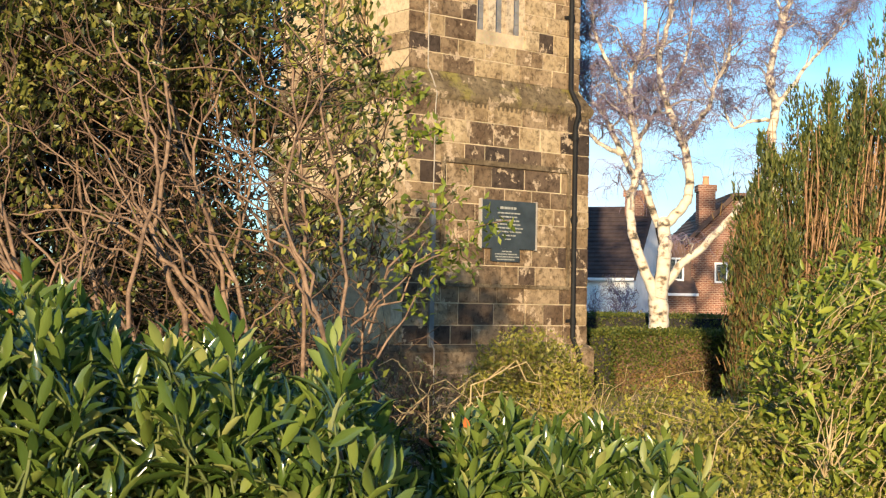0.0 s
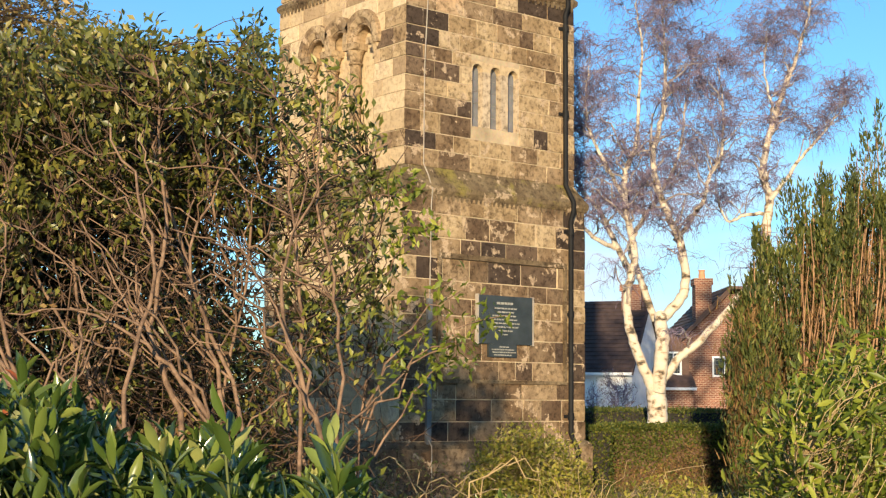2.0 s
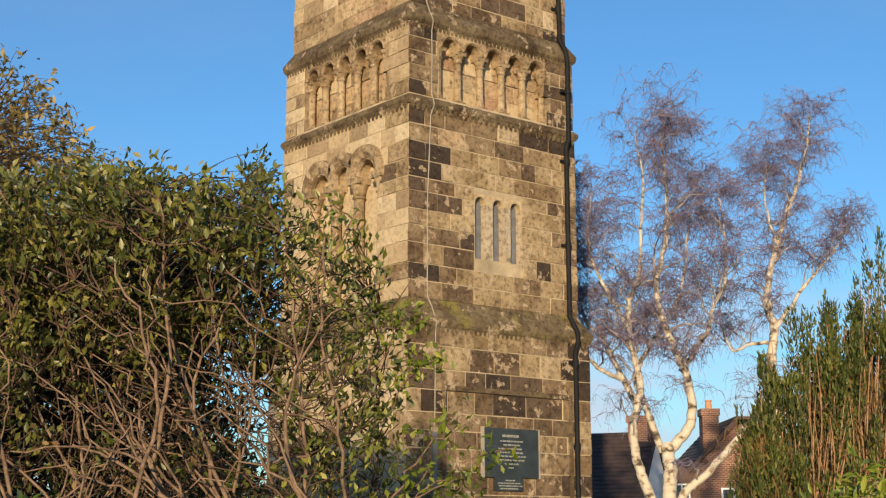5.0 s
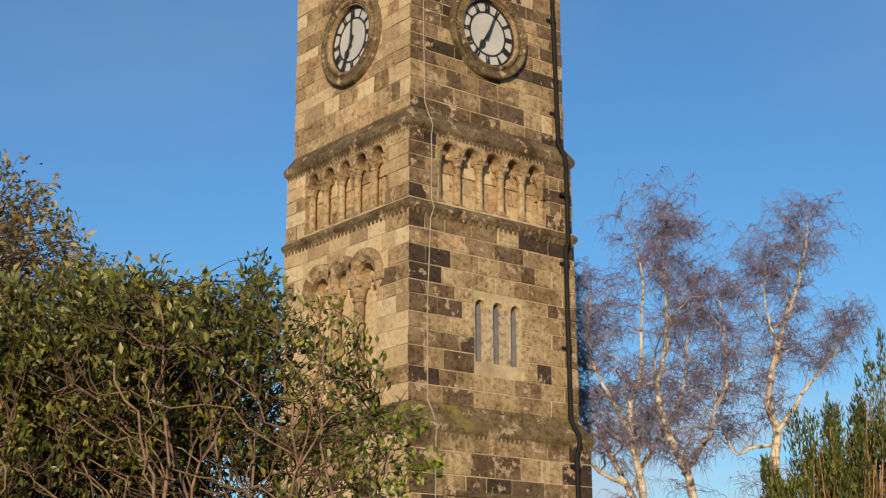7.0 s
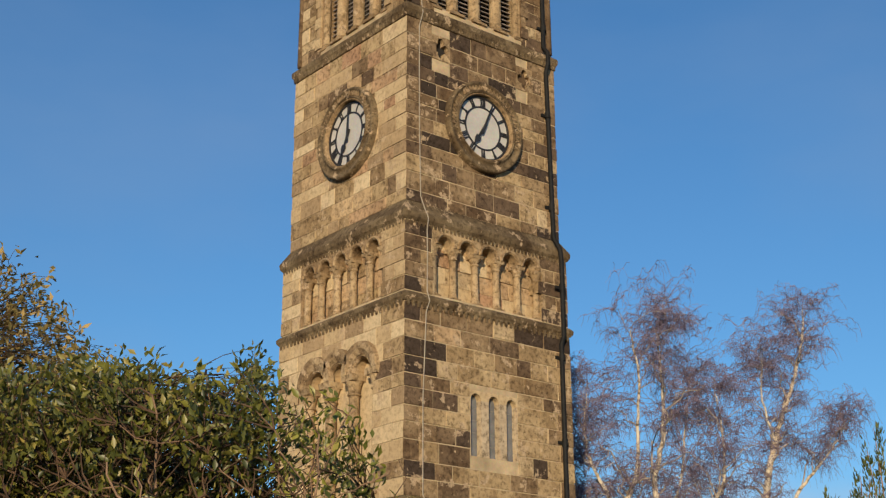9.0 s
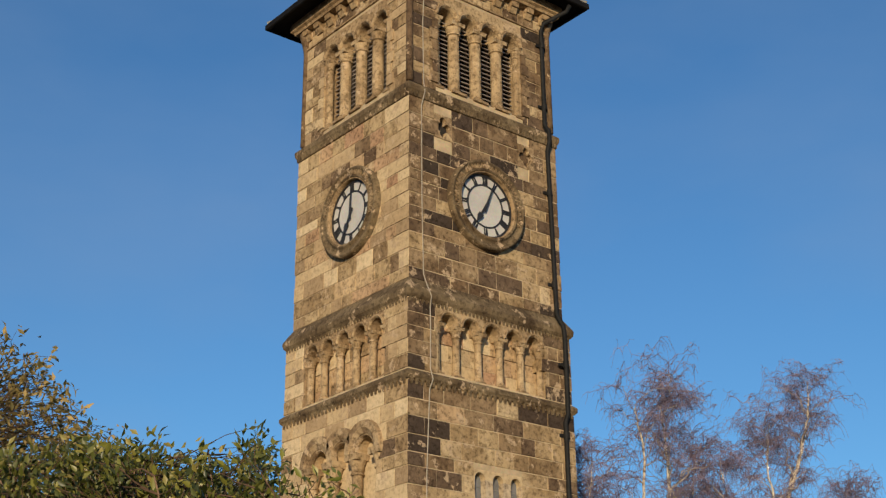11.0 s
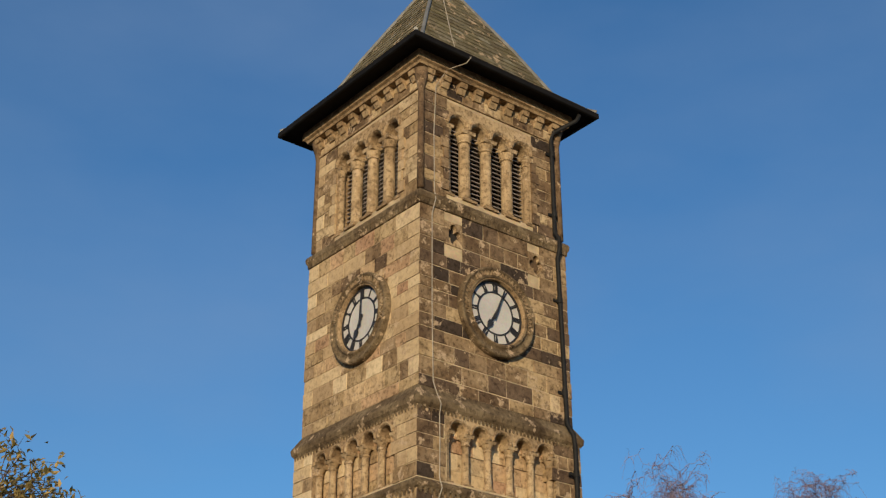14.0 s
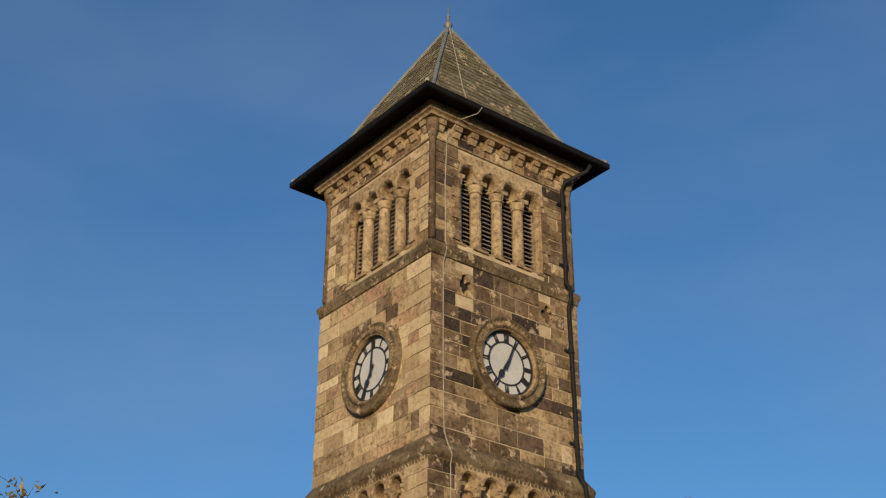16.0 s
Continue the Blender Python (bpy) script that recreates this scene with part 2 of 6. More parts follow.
def add_tube(bm, pts, r, sides=8):
    """A round bar along a line of points."""
    pts = [Vector(p) for p in pts]
    prev = None
    for i, p in enumerate(pts):
        d = (pts[min(i + 1, len(pts) - 1)] - pts[max(i - 1, 0)]).normalized()
        x = d.cross(Vector((0.3, 0.9, 0.05)) if abs(d.z) > 0.9 else Vector((0, 0, 1))).normalized()
        y = d.cross(x)
        rr = r[i] if isinstance(r, (list, tuple)) else r
        ring = [bm.verts.new(p + x * rr * math.cos(2 * math.pi * j / sides) + y * rr * math.sin(2 * math.pi * j / sides)) for j in range(sides)]
        if prev:
            for j in range(sides):
                bm.faces.new((prev[j], prev[(j + 1) % sides], ring[(j + 1) % sides], ring[j]))
        else:
            bm.faces.new(ring[::-1])
        prev = ring
    bm.faces.new(prev)


# ---- the clock tower ----
H_LOW, H_MID, H_ARC, H_CLK, H_BEL = 1.745, 1.63, 1.62, 1.55, 1.51
tower = base("clock_tower", "tall square sandstone clock tower with arcades and pyramid slate roof", "tower")


def wall_stage(name, h, w0, w1, voids, back=0.36):
    """The core of a stage; voids: face number to rectangles (u0, u1, w0, w1) cut through its face."""
    bm = bmesh.new()
    c = h - back
    add_box(bm, on_face(0), -c, c, -c, c, w0, w1)
    for k in range(4):
        r = h - 0.009 if k % 2 == 0 else c
        add_slab(bm, on_face(k), -r, r, c, h - 0.009, w0, w1, voids.get(k, []))
    bmesh.ops.remove_doubles(bm, verts=bm.verts, dist=1e-4)
    return part(name, bm, "mortar", tower)


# Stone blocks: a few shared shapes, scaled to size
STONES = []
_rs = random.Random(5)
for _ in range(7):
    bm = bmesh.new()
    bx, bz = 0.012, 0.03
    j = lambda a: _rs.uniform(-a, a)
    front = [(-.5 + bx + j(.01), -.5 + bz + j(.015)), (0 + j(.1), -.5 + bz + j(.02)), (.5 - bx + j(.01), -.5 + bz + j(.015)),
             (.5 - bx + j(.01), .5 - bz + j(.015)), (0 + j(.1), .5 - bz + j(.02)), (-.5 + bx + j(.01), .5 - bz + j(.015))]
    rim = [(-.5, -.5), (0, -.5), (.5, -.5), (.5, .5), (0, .5), (-.5, .5)]
    pts = [Vector((x, -1 + j(.03), z)) for x, z in front] + [Vector((x, -.94, z)) for x, z in rim] + [Vector((x, 0, z)) for x, z in rim]
    pts.append(Vector((j(.15), -1.02 + j(.04), j(.15))))
    vs = [bm.verts.new(p) for p in pts]
    for i in range(6):
        q = (i + 1) % 6
        bm.faces.new((vs[i], vs[q], vs[18]))
        bm.faces.new((vs[6 + i], vs[6 + q], vs[q], vs[i]))
        bm.faces.new((vs[12 + i], vs[12 + q], vs[6 + q], vs[6 + i]))
    bmesh.ops.recalc_face_normals(bm, faces=bm.faces)
    me = bpy.data.meshes.new("stone_block")
    bm.to_mesh(me)
    bm.free()
    STONES.append(me)
QUOINS = []
for _ in range(5):
    bm = bmesh.new()
    bmesh.ops.create_cube(bm, size=1.0)
    bmesh.ops.bevel(bm, geom=list(bm.edges), offset=0.014, segments=1, affect="EDGES")
    for v in bm.verts:
        v.co += Vector((_rs.uniform(-.012, .012), _rs.uniform(-.012, .012), _rs.uniform(-.012, .012)))
    me = bpy.data.meshes.new("quoin_block")
    bm.to_mesh(me)
    bm.free()
    QUOINS.append(me)
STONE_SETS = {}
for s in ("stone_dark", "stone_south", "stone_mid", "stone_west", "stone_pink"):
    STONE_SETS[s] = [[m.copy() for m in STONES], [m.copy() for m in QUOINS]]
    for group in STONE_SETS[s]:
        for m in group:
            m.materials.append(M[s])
    # a corner stone has a paler material on its west side
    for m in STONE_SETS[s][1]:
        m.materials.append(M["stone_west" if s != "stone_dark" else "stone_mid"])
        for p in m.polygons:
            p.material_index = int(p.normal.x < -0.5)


def pick(rnd, shares):
    """A kind of stone by its share of the wall."""
    x = rnd.random() * sum(shares.values())
    for name, v in shares.items():
        x -= v
        if x < 0:
            return name
    return name


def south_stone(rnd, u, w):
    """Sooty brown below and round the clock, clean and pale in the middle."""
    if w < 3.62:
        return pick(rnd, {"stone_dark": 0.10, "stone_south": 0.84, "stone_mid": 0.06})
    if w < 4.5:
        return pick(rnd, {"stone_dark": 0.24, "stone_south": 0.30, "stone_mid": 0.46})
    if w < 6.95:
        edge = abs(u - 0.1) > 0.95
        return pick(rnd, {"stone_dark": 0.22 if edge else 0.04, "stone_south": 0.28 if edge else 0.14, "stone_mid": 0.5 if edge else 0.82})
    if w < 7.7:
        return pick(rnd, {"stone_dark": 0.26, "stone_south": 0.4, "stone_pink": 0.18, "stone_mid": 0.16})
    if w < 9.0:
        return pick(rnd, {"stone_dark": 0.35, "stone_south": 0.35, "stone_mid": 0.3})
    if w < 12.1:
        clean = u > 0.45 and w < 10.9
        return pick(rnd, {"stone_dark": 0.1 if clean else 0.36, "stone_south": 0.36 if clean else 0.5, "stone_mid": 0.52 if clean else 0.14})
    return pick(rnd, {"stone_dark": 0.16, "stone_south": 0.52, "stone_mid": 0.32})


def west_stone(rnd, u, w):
    """Pale, with a few dark blocks, most of them near its far edge."""
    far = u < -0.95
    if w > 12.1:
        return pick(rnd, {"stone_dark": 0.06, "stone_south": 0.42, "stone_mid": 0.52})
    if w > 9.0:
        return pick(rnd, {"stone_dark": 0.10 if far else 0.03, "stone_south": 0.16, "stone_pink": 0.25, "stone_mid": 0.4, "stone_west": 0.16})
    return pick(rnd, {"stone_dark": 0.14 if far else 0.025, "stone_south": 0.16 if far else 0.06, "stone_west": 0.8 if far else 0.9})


def lay_stones(wall, h, w0, w1, voids, seed, course=0.265, length=(0.36, 0.78), faces=(0, 1), quoins=True):
    """Coursed blocks on two faces of a stage, with long and short corner stones."""
    rnd = random.Random(seed)
    cuts, z = [w0], w0
    while z < w1 - course * 0.6:
        z += course * rnd.choice((0.8, 0.95, 1.0, 1.05, 1.2))
        cuts.append(z)
    cuts = [w0 + (c - w0) * (w1 - w0) / (cuts[-1] - w0) for c in cuts]
    J = 0.016
    for row, (a, b) in enumerate(zip(cuts, cuts[1:])):
        q = (0.55, 0.28) if row % 2 else (0.28, 0.55)
        q = tuple(v * rnd.uniform(0.85, 1.15) for v in q)
        if quoins:
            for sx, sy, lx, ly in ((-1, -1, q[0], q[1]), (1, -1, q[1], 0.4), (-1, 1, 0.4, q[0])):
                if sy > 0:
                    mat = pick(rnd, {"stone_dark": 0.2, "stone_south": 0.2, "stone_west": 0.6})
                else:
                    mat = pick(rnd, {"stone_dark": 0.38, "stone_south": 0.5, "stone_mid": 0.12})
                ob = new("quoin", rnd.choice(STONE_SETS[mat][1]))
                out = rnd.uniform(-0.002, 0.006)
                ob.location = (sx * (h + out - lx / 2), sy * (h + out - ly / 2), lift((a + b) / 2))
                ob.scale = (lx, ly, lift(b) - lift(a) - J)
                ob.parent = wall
        for k in faces:
            f = on_face(k)
            lo, hi = (-h + q[0], h - q[1]) if k == 0 else (-h + q[0], h - q[1])
            if not quoins:
                lo, hi = -h, h
            runs = [(lo, hi)]
            for r in voids.get(k, []):
                if r[2] < b - 0.02 and r[3] > a + 0.02:
                    nr = []
                    for c, d in runs:
                        if r[0] > c + 0.05:
                            nr.append((c, min(d, r[0])))
                        if r[1] < d - 0.05:
                            nr.append((max(c, r[1]), d))
                        if r[1] <= c or r[0] >= d:
                            nr.append((c, d))
                    runs = sorted(set(nr))
            for c, d in runs:
                u = c
                while u < d - 0.03:
                    e = u + rnd.uniform(*length)
                    if d - e < 0.2:
                        e = d
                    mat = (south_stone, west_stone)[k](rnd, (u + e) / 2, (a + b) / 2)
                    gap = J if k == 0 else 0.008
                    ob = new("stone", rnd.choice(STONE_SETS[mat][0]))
                    deep = 0.08
                    ob.location = f((u + e) / 2, h - deep + rnd.uniform(-0.004, 0.006) * (1.0 if k == 0 else 0.5), (a + b) / 2)
                    ob.rotation_euler = (0, 0, radians(-90 * k))
                    ob.scale = (max(0.03, e - u - gap), deep, lift(b) - lift(a) - gap)
                    ob.parent = wall
                    u = e


def hidden_stones(wall, h, w0, w1, seed):
    """The two faces that close the tower behind."""
    rnd = random.Random(seed)
    bm = bmesh.new()
    for k in (2, 3):
        f, z = on_face(k), w0
        while z < w1 - 0.1:
            e = min(w1, z + 0.27)
            u = -h + 0.4
            while u < h - 0.4:
                d = min(h - 0.4, u + rnd.uniform(0.4, 0.8))
                add_box(bm, f, u + 0.006, d - 0.006, h - 0.06, h + rnd.uniform(-.004, .004), z + 0.006, e - 0.006)
                u = d
            z = e
    part("rear_stonework", bm, "stone_carved", wall, kind="stuff")


# Lower stage with plinth and memorial panel
low_v = {}
low_wall = wall_stage("lower_wall", H_LOW, -0.3, 4.42, low_v)
PANEL = (-1.07, 1.29, 1.91, 3.60)
# Middle stage: three lancets to the south, three blind arches to the west
mid_v = {0: [(-0.42, 0.50, 5.50, 6.46)], 1: [(-0.85, 0.89, 4.92, 7.0)]}
mid_wall = wall_stage("middle_wall", H_MID, 4.42, 7.52, mid_v)
# Blind arcade on both sides
arc_v = {k: [(-1.10, 1.14, 7.74, 8.74)] for k in (0, 1)}
arc_wall = wall_stage("arcade_wall", H_ARC, 7.52, 8.86, arc_v)
# Clock stage with two quatrefoils to the south
clk_v = {0: [(-1.05, -0.70, 11.52, 11.88), (0.70, 1.05, 11.52, 11.88)]}
clk_wall = wall_stage("clock_wall", H_CLK, 8.86, 12.02, clk_v)
# Belfry with four louvred openings a side
bel_v = {0: [(-0.97, 0.87, 12.36, 14.12)], 1: [(-0.875, 0.965, 12.36, 14.12)]}
bel_wall = wall_stage("belfry_wall", H_BEL, 12.02, 14.70, bel_v)

# Bands, weatherings and plinth
bm = bmesh.new()
add_band(bm, [(1.66, -0.3), (1.82, -0.3), (1.82, 0.98), (1.80, 1.02), (1.69, 1.09)])
part("plinth", bm, "stone_string", tower, "weathered stone plinth")
bm = bmesh.new()
add_band(bm, [(1.72, 4.38), (1.765, 4.41), (1.79, 4.46), (1.79, 4.52), (1.775, 4.54), (1.69, 4.68), (1.63, 4.80), (1.60, 4.83)])
string_low = part("string_course", bm, "stone_lichen", tower, "mossy sloping stone string course")
bm = bmesh.new()
add_band(bm, [(1.60, 7.56), (1.645, 7.565), (1.675, 7.61), (1.675, 7.66), (1.635, 7.70), (1.58, 7.73)])
string_arc = part("string_course", bm, "stone_string", tower, "dark toothed stone string course")
bm = bmesh.new()
add_band(bm, [(1.59, 8.78), (1.63, 8.79), (1.66, 8.83), (1.67, 8.89), (1.665, 8.92), (1.60, 9.02), (1.555, 9.09), (1.52, 9.13)])
string_clk = part("string_course", bm, "stone_string", tower, "dark sloping stone string course")
bm = bmesh.new()
add_band(bm, [(1.52, 12.00), (1.57, 12.01), (1.575, 12.06), (1.60, 12.10), (1.605, 12.16), (1.595, 12.19), (1.50, 12.27), (1.43, 12.28)])
string_bel = part("string_course", bm, "stone_string", tower, "dark moulded stone string course")
for s, h, w, step, hh in ((string_low, 1.75, 4.385, 0.085, 0.05), (string_arc, 1.65, 7.555, 0.098, 0.065), (string_clk, 1.63, 8.765, 0.075, 0.04), (string_bel, 1.58, 12.055, 0.07, 0.04)):
    bm = bmesh.new()
    for k in (0, 1):
        f = on_face(k)
        for i in range(-int(h / step), int(h / step) + 1):
            add_box(bm, f, i * step - step * 0.3, i * step + step * 0.3, h - 0.08, h + 0.012, w - hh, w + 0.02, step * 0.14, 0.012)
    part("teeth", bm, "stone_string", s, kind="stuff")

# Memorial panel: a slightly raised moulding round the stones
bm = bmesh.new()
f = on_face(0)
a, b, c, d = PANEL
for r in ((a - .05, b + .05, d - .02, d + .05), (a - .05, a + .0, c, d - .02), (b, b + .05, c, d - .02), (a - .05, b + .05, c - .05, c)):
    add_box(bm, f, r[0], r[1], 1.66, H_LOW + 0.035, r[2], r[3])
part("panel_moulding", bm, "stone_string", tower)

# Lancets
f = shifted(on_face(0), 0.04)
bm = bmesh.new()
L3 = [(-0.345, 0.10, 6.32), (0.0, 0.10, 6.32), (0.345, 0.10, 6.32)]
add_arches(bm, f, -0.46, 0.46, H_MID - 0.30, H_MID - 0.004, 6.32, 6.46, L3)
part("lancet_head", bm, "stone_west", tower, "pale dressed stone head over three lancets")
for u0, u1 in ((-0.46, -0.445), (-0.245, -0.10), (0.10, 0.245), (0.445, 0.46)):
    bm = bmesh.new()
    add_box(bm, f, u0, u1, H_MID - 0.30, H_MID - 0.004, 5.50, 6.32)
    part("lancet_jamb", bm, "stone_sunlit", tower, "pale dressed stone jamb, lightened for sun on its reveal")
for c in (-0.345, 0.0, 0.345):
    bm = bmesh.new()
    add_box(bm, f, c - 0.11, c + 0.11, H_MID - 0.13, H_MID - 0.11, 5.50, 6.43)
    lan = part("lancet_window", bm, "lancet_glass", tower, "narrow lancet window of leaded glass, greyed for reflected sky")
    for i in range(1, 5):
        bm = bmesh.new()
        add_box(bm, f, c - 0.09, c + 0.09, H_MID - 0.11, H_MID - 0.102, 5.5 + i * 0.18, 5.508 + i * 0.18)
        part("glazing_bar", bm, "lead", lan)

# Blind triple arch, west
f = shifted(on_face(1), 0.02)
A3 = [(-0.59, 0.215, 6.75), (0.0, 0.215, 6.75), (0.59, 0.215, 6.75)]
bm = bmesh.new()
add_arches(bm, f, -0.87, 0.87, H_MID - 0.22, H_MID - 0.004, 6.72, 7.0, A3)
part("arch_head", bm, "stone_west", tower)
bm = bmesh.new()
add_box(bm, f, -0.87, 0.87, H_MID - 0.35, H_MID - 0.20, 4.92, 6.98)
part("recess_back", bm, "stone_west", tower)
for c, _, s in A3:
    bm = bmesh.new()
    add_hood(bm, f, c, 0.25, 0.45, s - 0.02, H_MID - 0.02, H_MID + 0.07, 0.2925 if c == 0 else 0.45)
    add_hood(bm, f, c, 0.215, 0.245, s - 0.02, H_MID - 0.05, H_MID + 0.015, 0.262)
    part("arch_hood", bm, "stone_carved", tower, "carved rounded arch moulding")


def column(u, n, k, w0, w1, r, cap, wide, name):
    """A little column with a moulded base and a spreading capital."""
    f = on_face(k)
    m = Matrix.Translation(f(u, n, 0.0))
    bm = bmesh.new()
    add_turned(bm, [(r, w0 + 0.1), (r * 0.98, (w0 + w1) / 2), (r * 0.94, w1 - cap)], m, 12)
    col = part(name, bm, "stone_carved", tower, smooth=False)
    bm = bmesh.new()
    add_turned(bm, [(r, w1 - cap), (r * 1.22, w1 - cap + 0.012), (r * 1.22, w1 - cap + 0.03), (r * 1.02, w1 - cap + 0.045), (r * 1.25, w1 - cap * 0.55), (wide * 0.92, w1 - cap * 0.3)], m, 12)
    add_box(bm, f, u - wide, u + wide, n - wide, n + wide, w1 - cap * 0.3, w1, 0.012, 0.012)
    part("capital", bm, "stone_carved", col)
    bm = bmesh.new()
    add_box(bm, f, u - r * 1.5, u + r * 1.5, n - r * 1.5, n + r * 1.5, w0, w0 + 0.045)
    add_turned(bm, [(r * 1.4, w0 + 0.045), (r * 1.45, w0 + 0.06), (r * 1.15, w0 + 0.085), (r * 1.25, w0 + 0.1), (r, w0 + 0.12)], m, 12)
    part("column_base", bm, "stone_carved", col)
    return col


for u in (-0.865, -0.275, 0.315, 0.905):
    column(u, H_MID - 0.09, 1, 4.90, 6.73, 0.085, 0.30, 0.15, "arch_column")

# Blind arcades
for k in (0, 1):
    f = on_face(k)
    cs = [-0.85, -0.425, 0.0, 0.425, 0.85]
    bm = bmesh.new()
    add_arches(bm, f, -1.10, 1.14, H_ARC - 0.22, H_ARC - 0.004, 8.50, 8.74, [(c, 0.145, 8.52) for c in cs])
    add_box(bm, f, 1.085, 1.14, H_ARC - 0.22, H_ARC - 0.004, 7.74, 8.50)
    add_box(bm, f, -1.10, -1.06, H_ARC - 0.22, H_ARC - 0.004, 7.74, 8.50)
    bmesh.ops.remove_doubles(bm, verts=bm.verts, dist=1e-4)
    part("arcade_arch_wall", bm, "stone_carved", tower, "row of five small round arches")
    for c in cs:
        bm = bmesh.new()
        add_hood(bm, f, c, 0.15, 0.20, 8.52, H_ARC - 0.02, H_ARC + 0.025, 0.205, 10)
        part("arch_hood", bm, "stone_carved", tower)
    for i, u in enumerate((-1.02, -0.64, -0.2125, 0.2125, 0.64, 1.04)):
        column(u, H_ARC - 0.10, k, 7.72, 8.52, 0.058, 0.17, 0.10, "arcade_column")
    rnd = random.Random(40 + k)
    for w in (7.74, 8.0, 8.27, 8.52):
        u = -1.1
        while u < 1.1:
            e = min(1.14, u + rnd.uniform(0.35, 0.7))
            ob = new("recess_stone", rnd.choice(STONE_SETS[rnd.choice(("stone_pink", "stone_mid", "stone_west"))][0]))
            ob.location, ob.scale = f((u + e) / 2, H_ARC - 0.27, w + 0.13), (e - u - 0.004, 0.07, 0.262)
            ob.rotation_euler, ob.parent = (0, 0, radians(-90 * k)), arc_wall
            u = e

# Belfry openings
for k in (0, 1):
    f = on_face(k)
    cs = [-0.69, -0.23, 0.23, 0.69]
    f = shifted(f, (-0.05, 0.045)[k])
    bm = bmesh.new()
    add_arches(bm, f, -0.92, 0.92, H_BEL - 0.30, H_BEL - 0.004, 13.68, 14.12, [(c, 0.175, 13.70) for c in cs])
    for s in (-1, 1):
        u0, u1 = sorted((s * 0.92, s * 0.865))
        add_box(bm, f, u0, u1, H_BEL - 0.30, H_BEL - 0.004, 12.36, 13.68)
    bmesh.ops.remove_doubles(bm, verts=bm.verts, dist=1e-4)
    part("belfry_arch_wall", bm, "stone_carved", tower, "row of four round belfry arches")
    for c in cs:
        bm = bmesh.new()
        add_hood(bm, f, c, 0.185, 0.262, 13.70, H_BEL - 0.02, H_BEL + 0.045, 0.229, 12)
        part("arch_hood", bm, "stone_carved", tower)
    for u in (-0.46, 0.0, 0.46):
        column(u + (-0.05, 0.045)[k], H_BEL - 0.12, k, 12.34, 13.70, 0.10, 0.22, 0.145, "belfry_column")
    for s in (-1, 1):
        for i in range(6):
            d = 0.10 if i % 2 else 0.16
            u0, u1 = sorted((s * 0.90, s * (0.90 + d)))
            bm = bmesh.new()
            add_box(bm, f, u0, u1, H_BEL - 0.1, H_BEL + 0.03, 12.40 + i * 0.2, 12.59 + i * 0.2)
            part("jamb_stone", bm, "stone_south" if k == 0 else "stone_west", tower)
        column(s * 0.86 + (-0.05, 0.045)[k], H_BEL - 0.08, k, 12.34, 13.70, 0.06, 0.2, 0.09, "jamb_column")
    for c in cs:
        # a black sheet stands in for the shade inside the belfry
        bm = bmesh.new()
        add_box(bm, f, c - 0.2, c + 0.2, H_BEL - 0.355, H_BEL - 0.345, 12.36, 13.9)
        lou = part("louvre_opening", bm, "shade_backing", tower, "belfry opening with slate louvres over a black shade sheet")
        for i in range(17):
            z = 12.42 + i * 0.082
            bm = bmesh.new()
            add_hull(bm, [f(c - 0.2, H_BEL - 0.20, z), f(c + 0.2, H_BEL - 0.20, z), f(c + 0.2, H_BEL - 0.20, z + 0.02), f(c - 0.2, H_BEL - 0.20, z + 0.02),
                          f(c - 0.2, H_BEL - 0.34, z + 0.07), f(c + 0.2, H_BEL - 0.34, z + 0.07), f(c + 0.2, H_BEL - 0.34, z + 0.09), f(c - 0.2, H_BEL - 0.34, z + 0.09)], CUBE)
            part("louvre_slat", bm, "louvre", lou)
    # corbel table
    f = on_face(k)
    for i in range(-4, 5):
        u = i * 0.345
        bm = bmesh.new()
        add_box(bm, f, u - 0.075, u + 0.075, H_BEL - 0.05, H_BEL + 0.125, 14.44, 14.53, 0.0, 0.02)
        add_box(bm, f, u - 0.075, u + 0.075, H_BEL - 0.05, H_BEL + 0.08, 14.34, 14.44, 0.0, 0.05)
        part("corbel", bm, "stone_carved", tower)
bm = bmesh.new()
add_band(bm, [(1.48, 14.53), (1.655, 14.53), (1.67, 14.575), (1.715, 14.60), (1.725, 14.66), (1.70, 14.77), (1.5, 14.775)])
part("cornice", bm, "stone_carved", tower)
bm = bmesh.new()
add_band(bm, [(1.49, 14.17), (1.53, 14.18), (1.53, 14.21), (1.49, 14.23)])
part("string_course", bm, "stone_carved", tower)
# Corner shafts of the belfry
for sx, sy in ((-1, -1), (1, -1), (-1, 1)):
    bm = bmesh.new()
    add_turned(bm, [(0.06, 12.28), (0.055, 13.3), (0.055, 14.15), (0.085, 14.3), (0.12, 14.42), (0.14, 14.6)], Matrix.Translation((sx * (H_BEL - 0.015), sy * (H_BEL - 0.015), 0)), 10)
    part("corner_shaft", bm, "stone_south", tower, smooth=True)

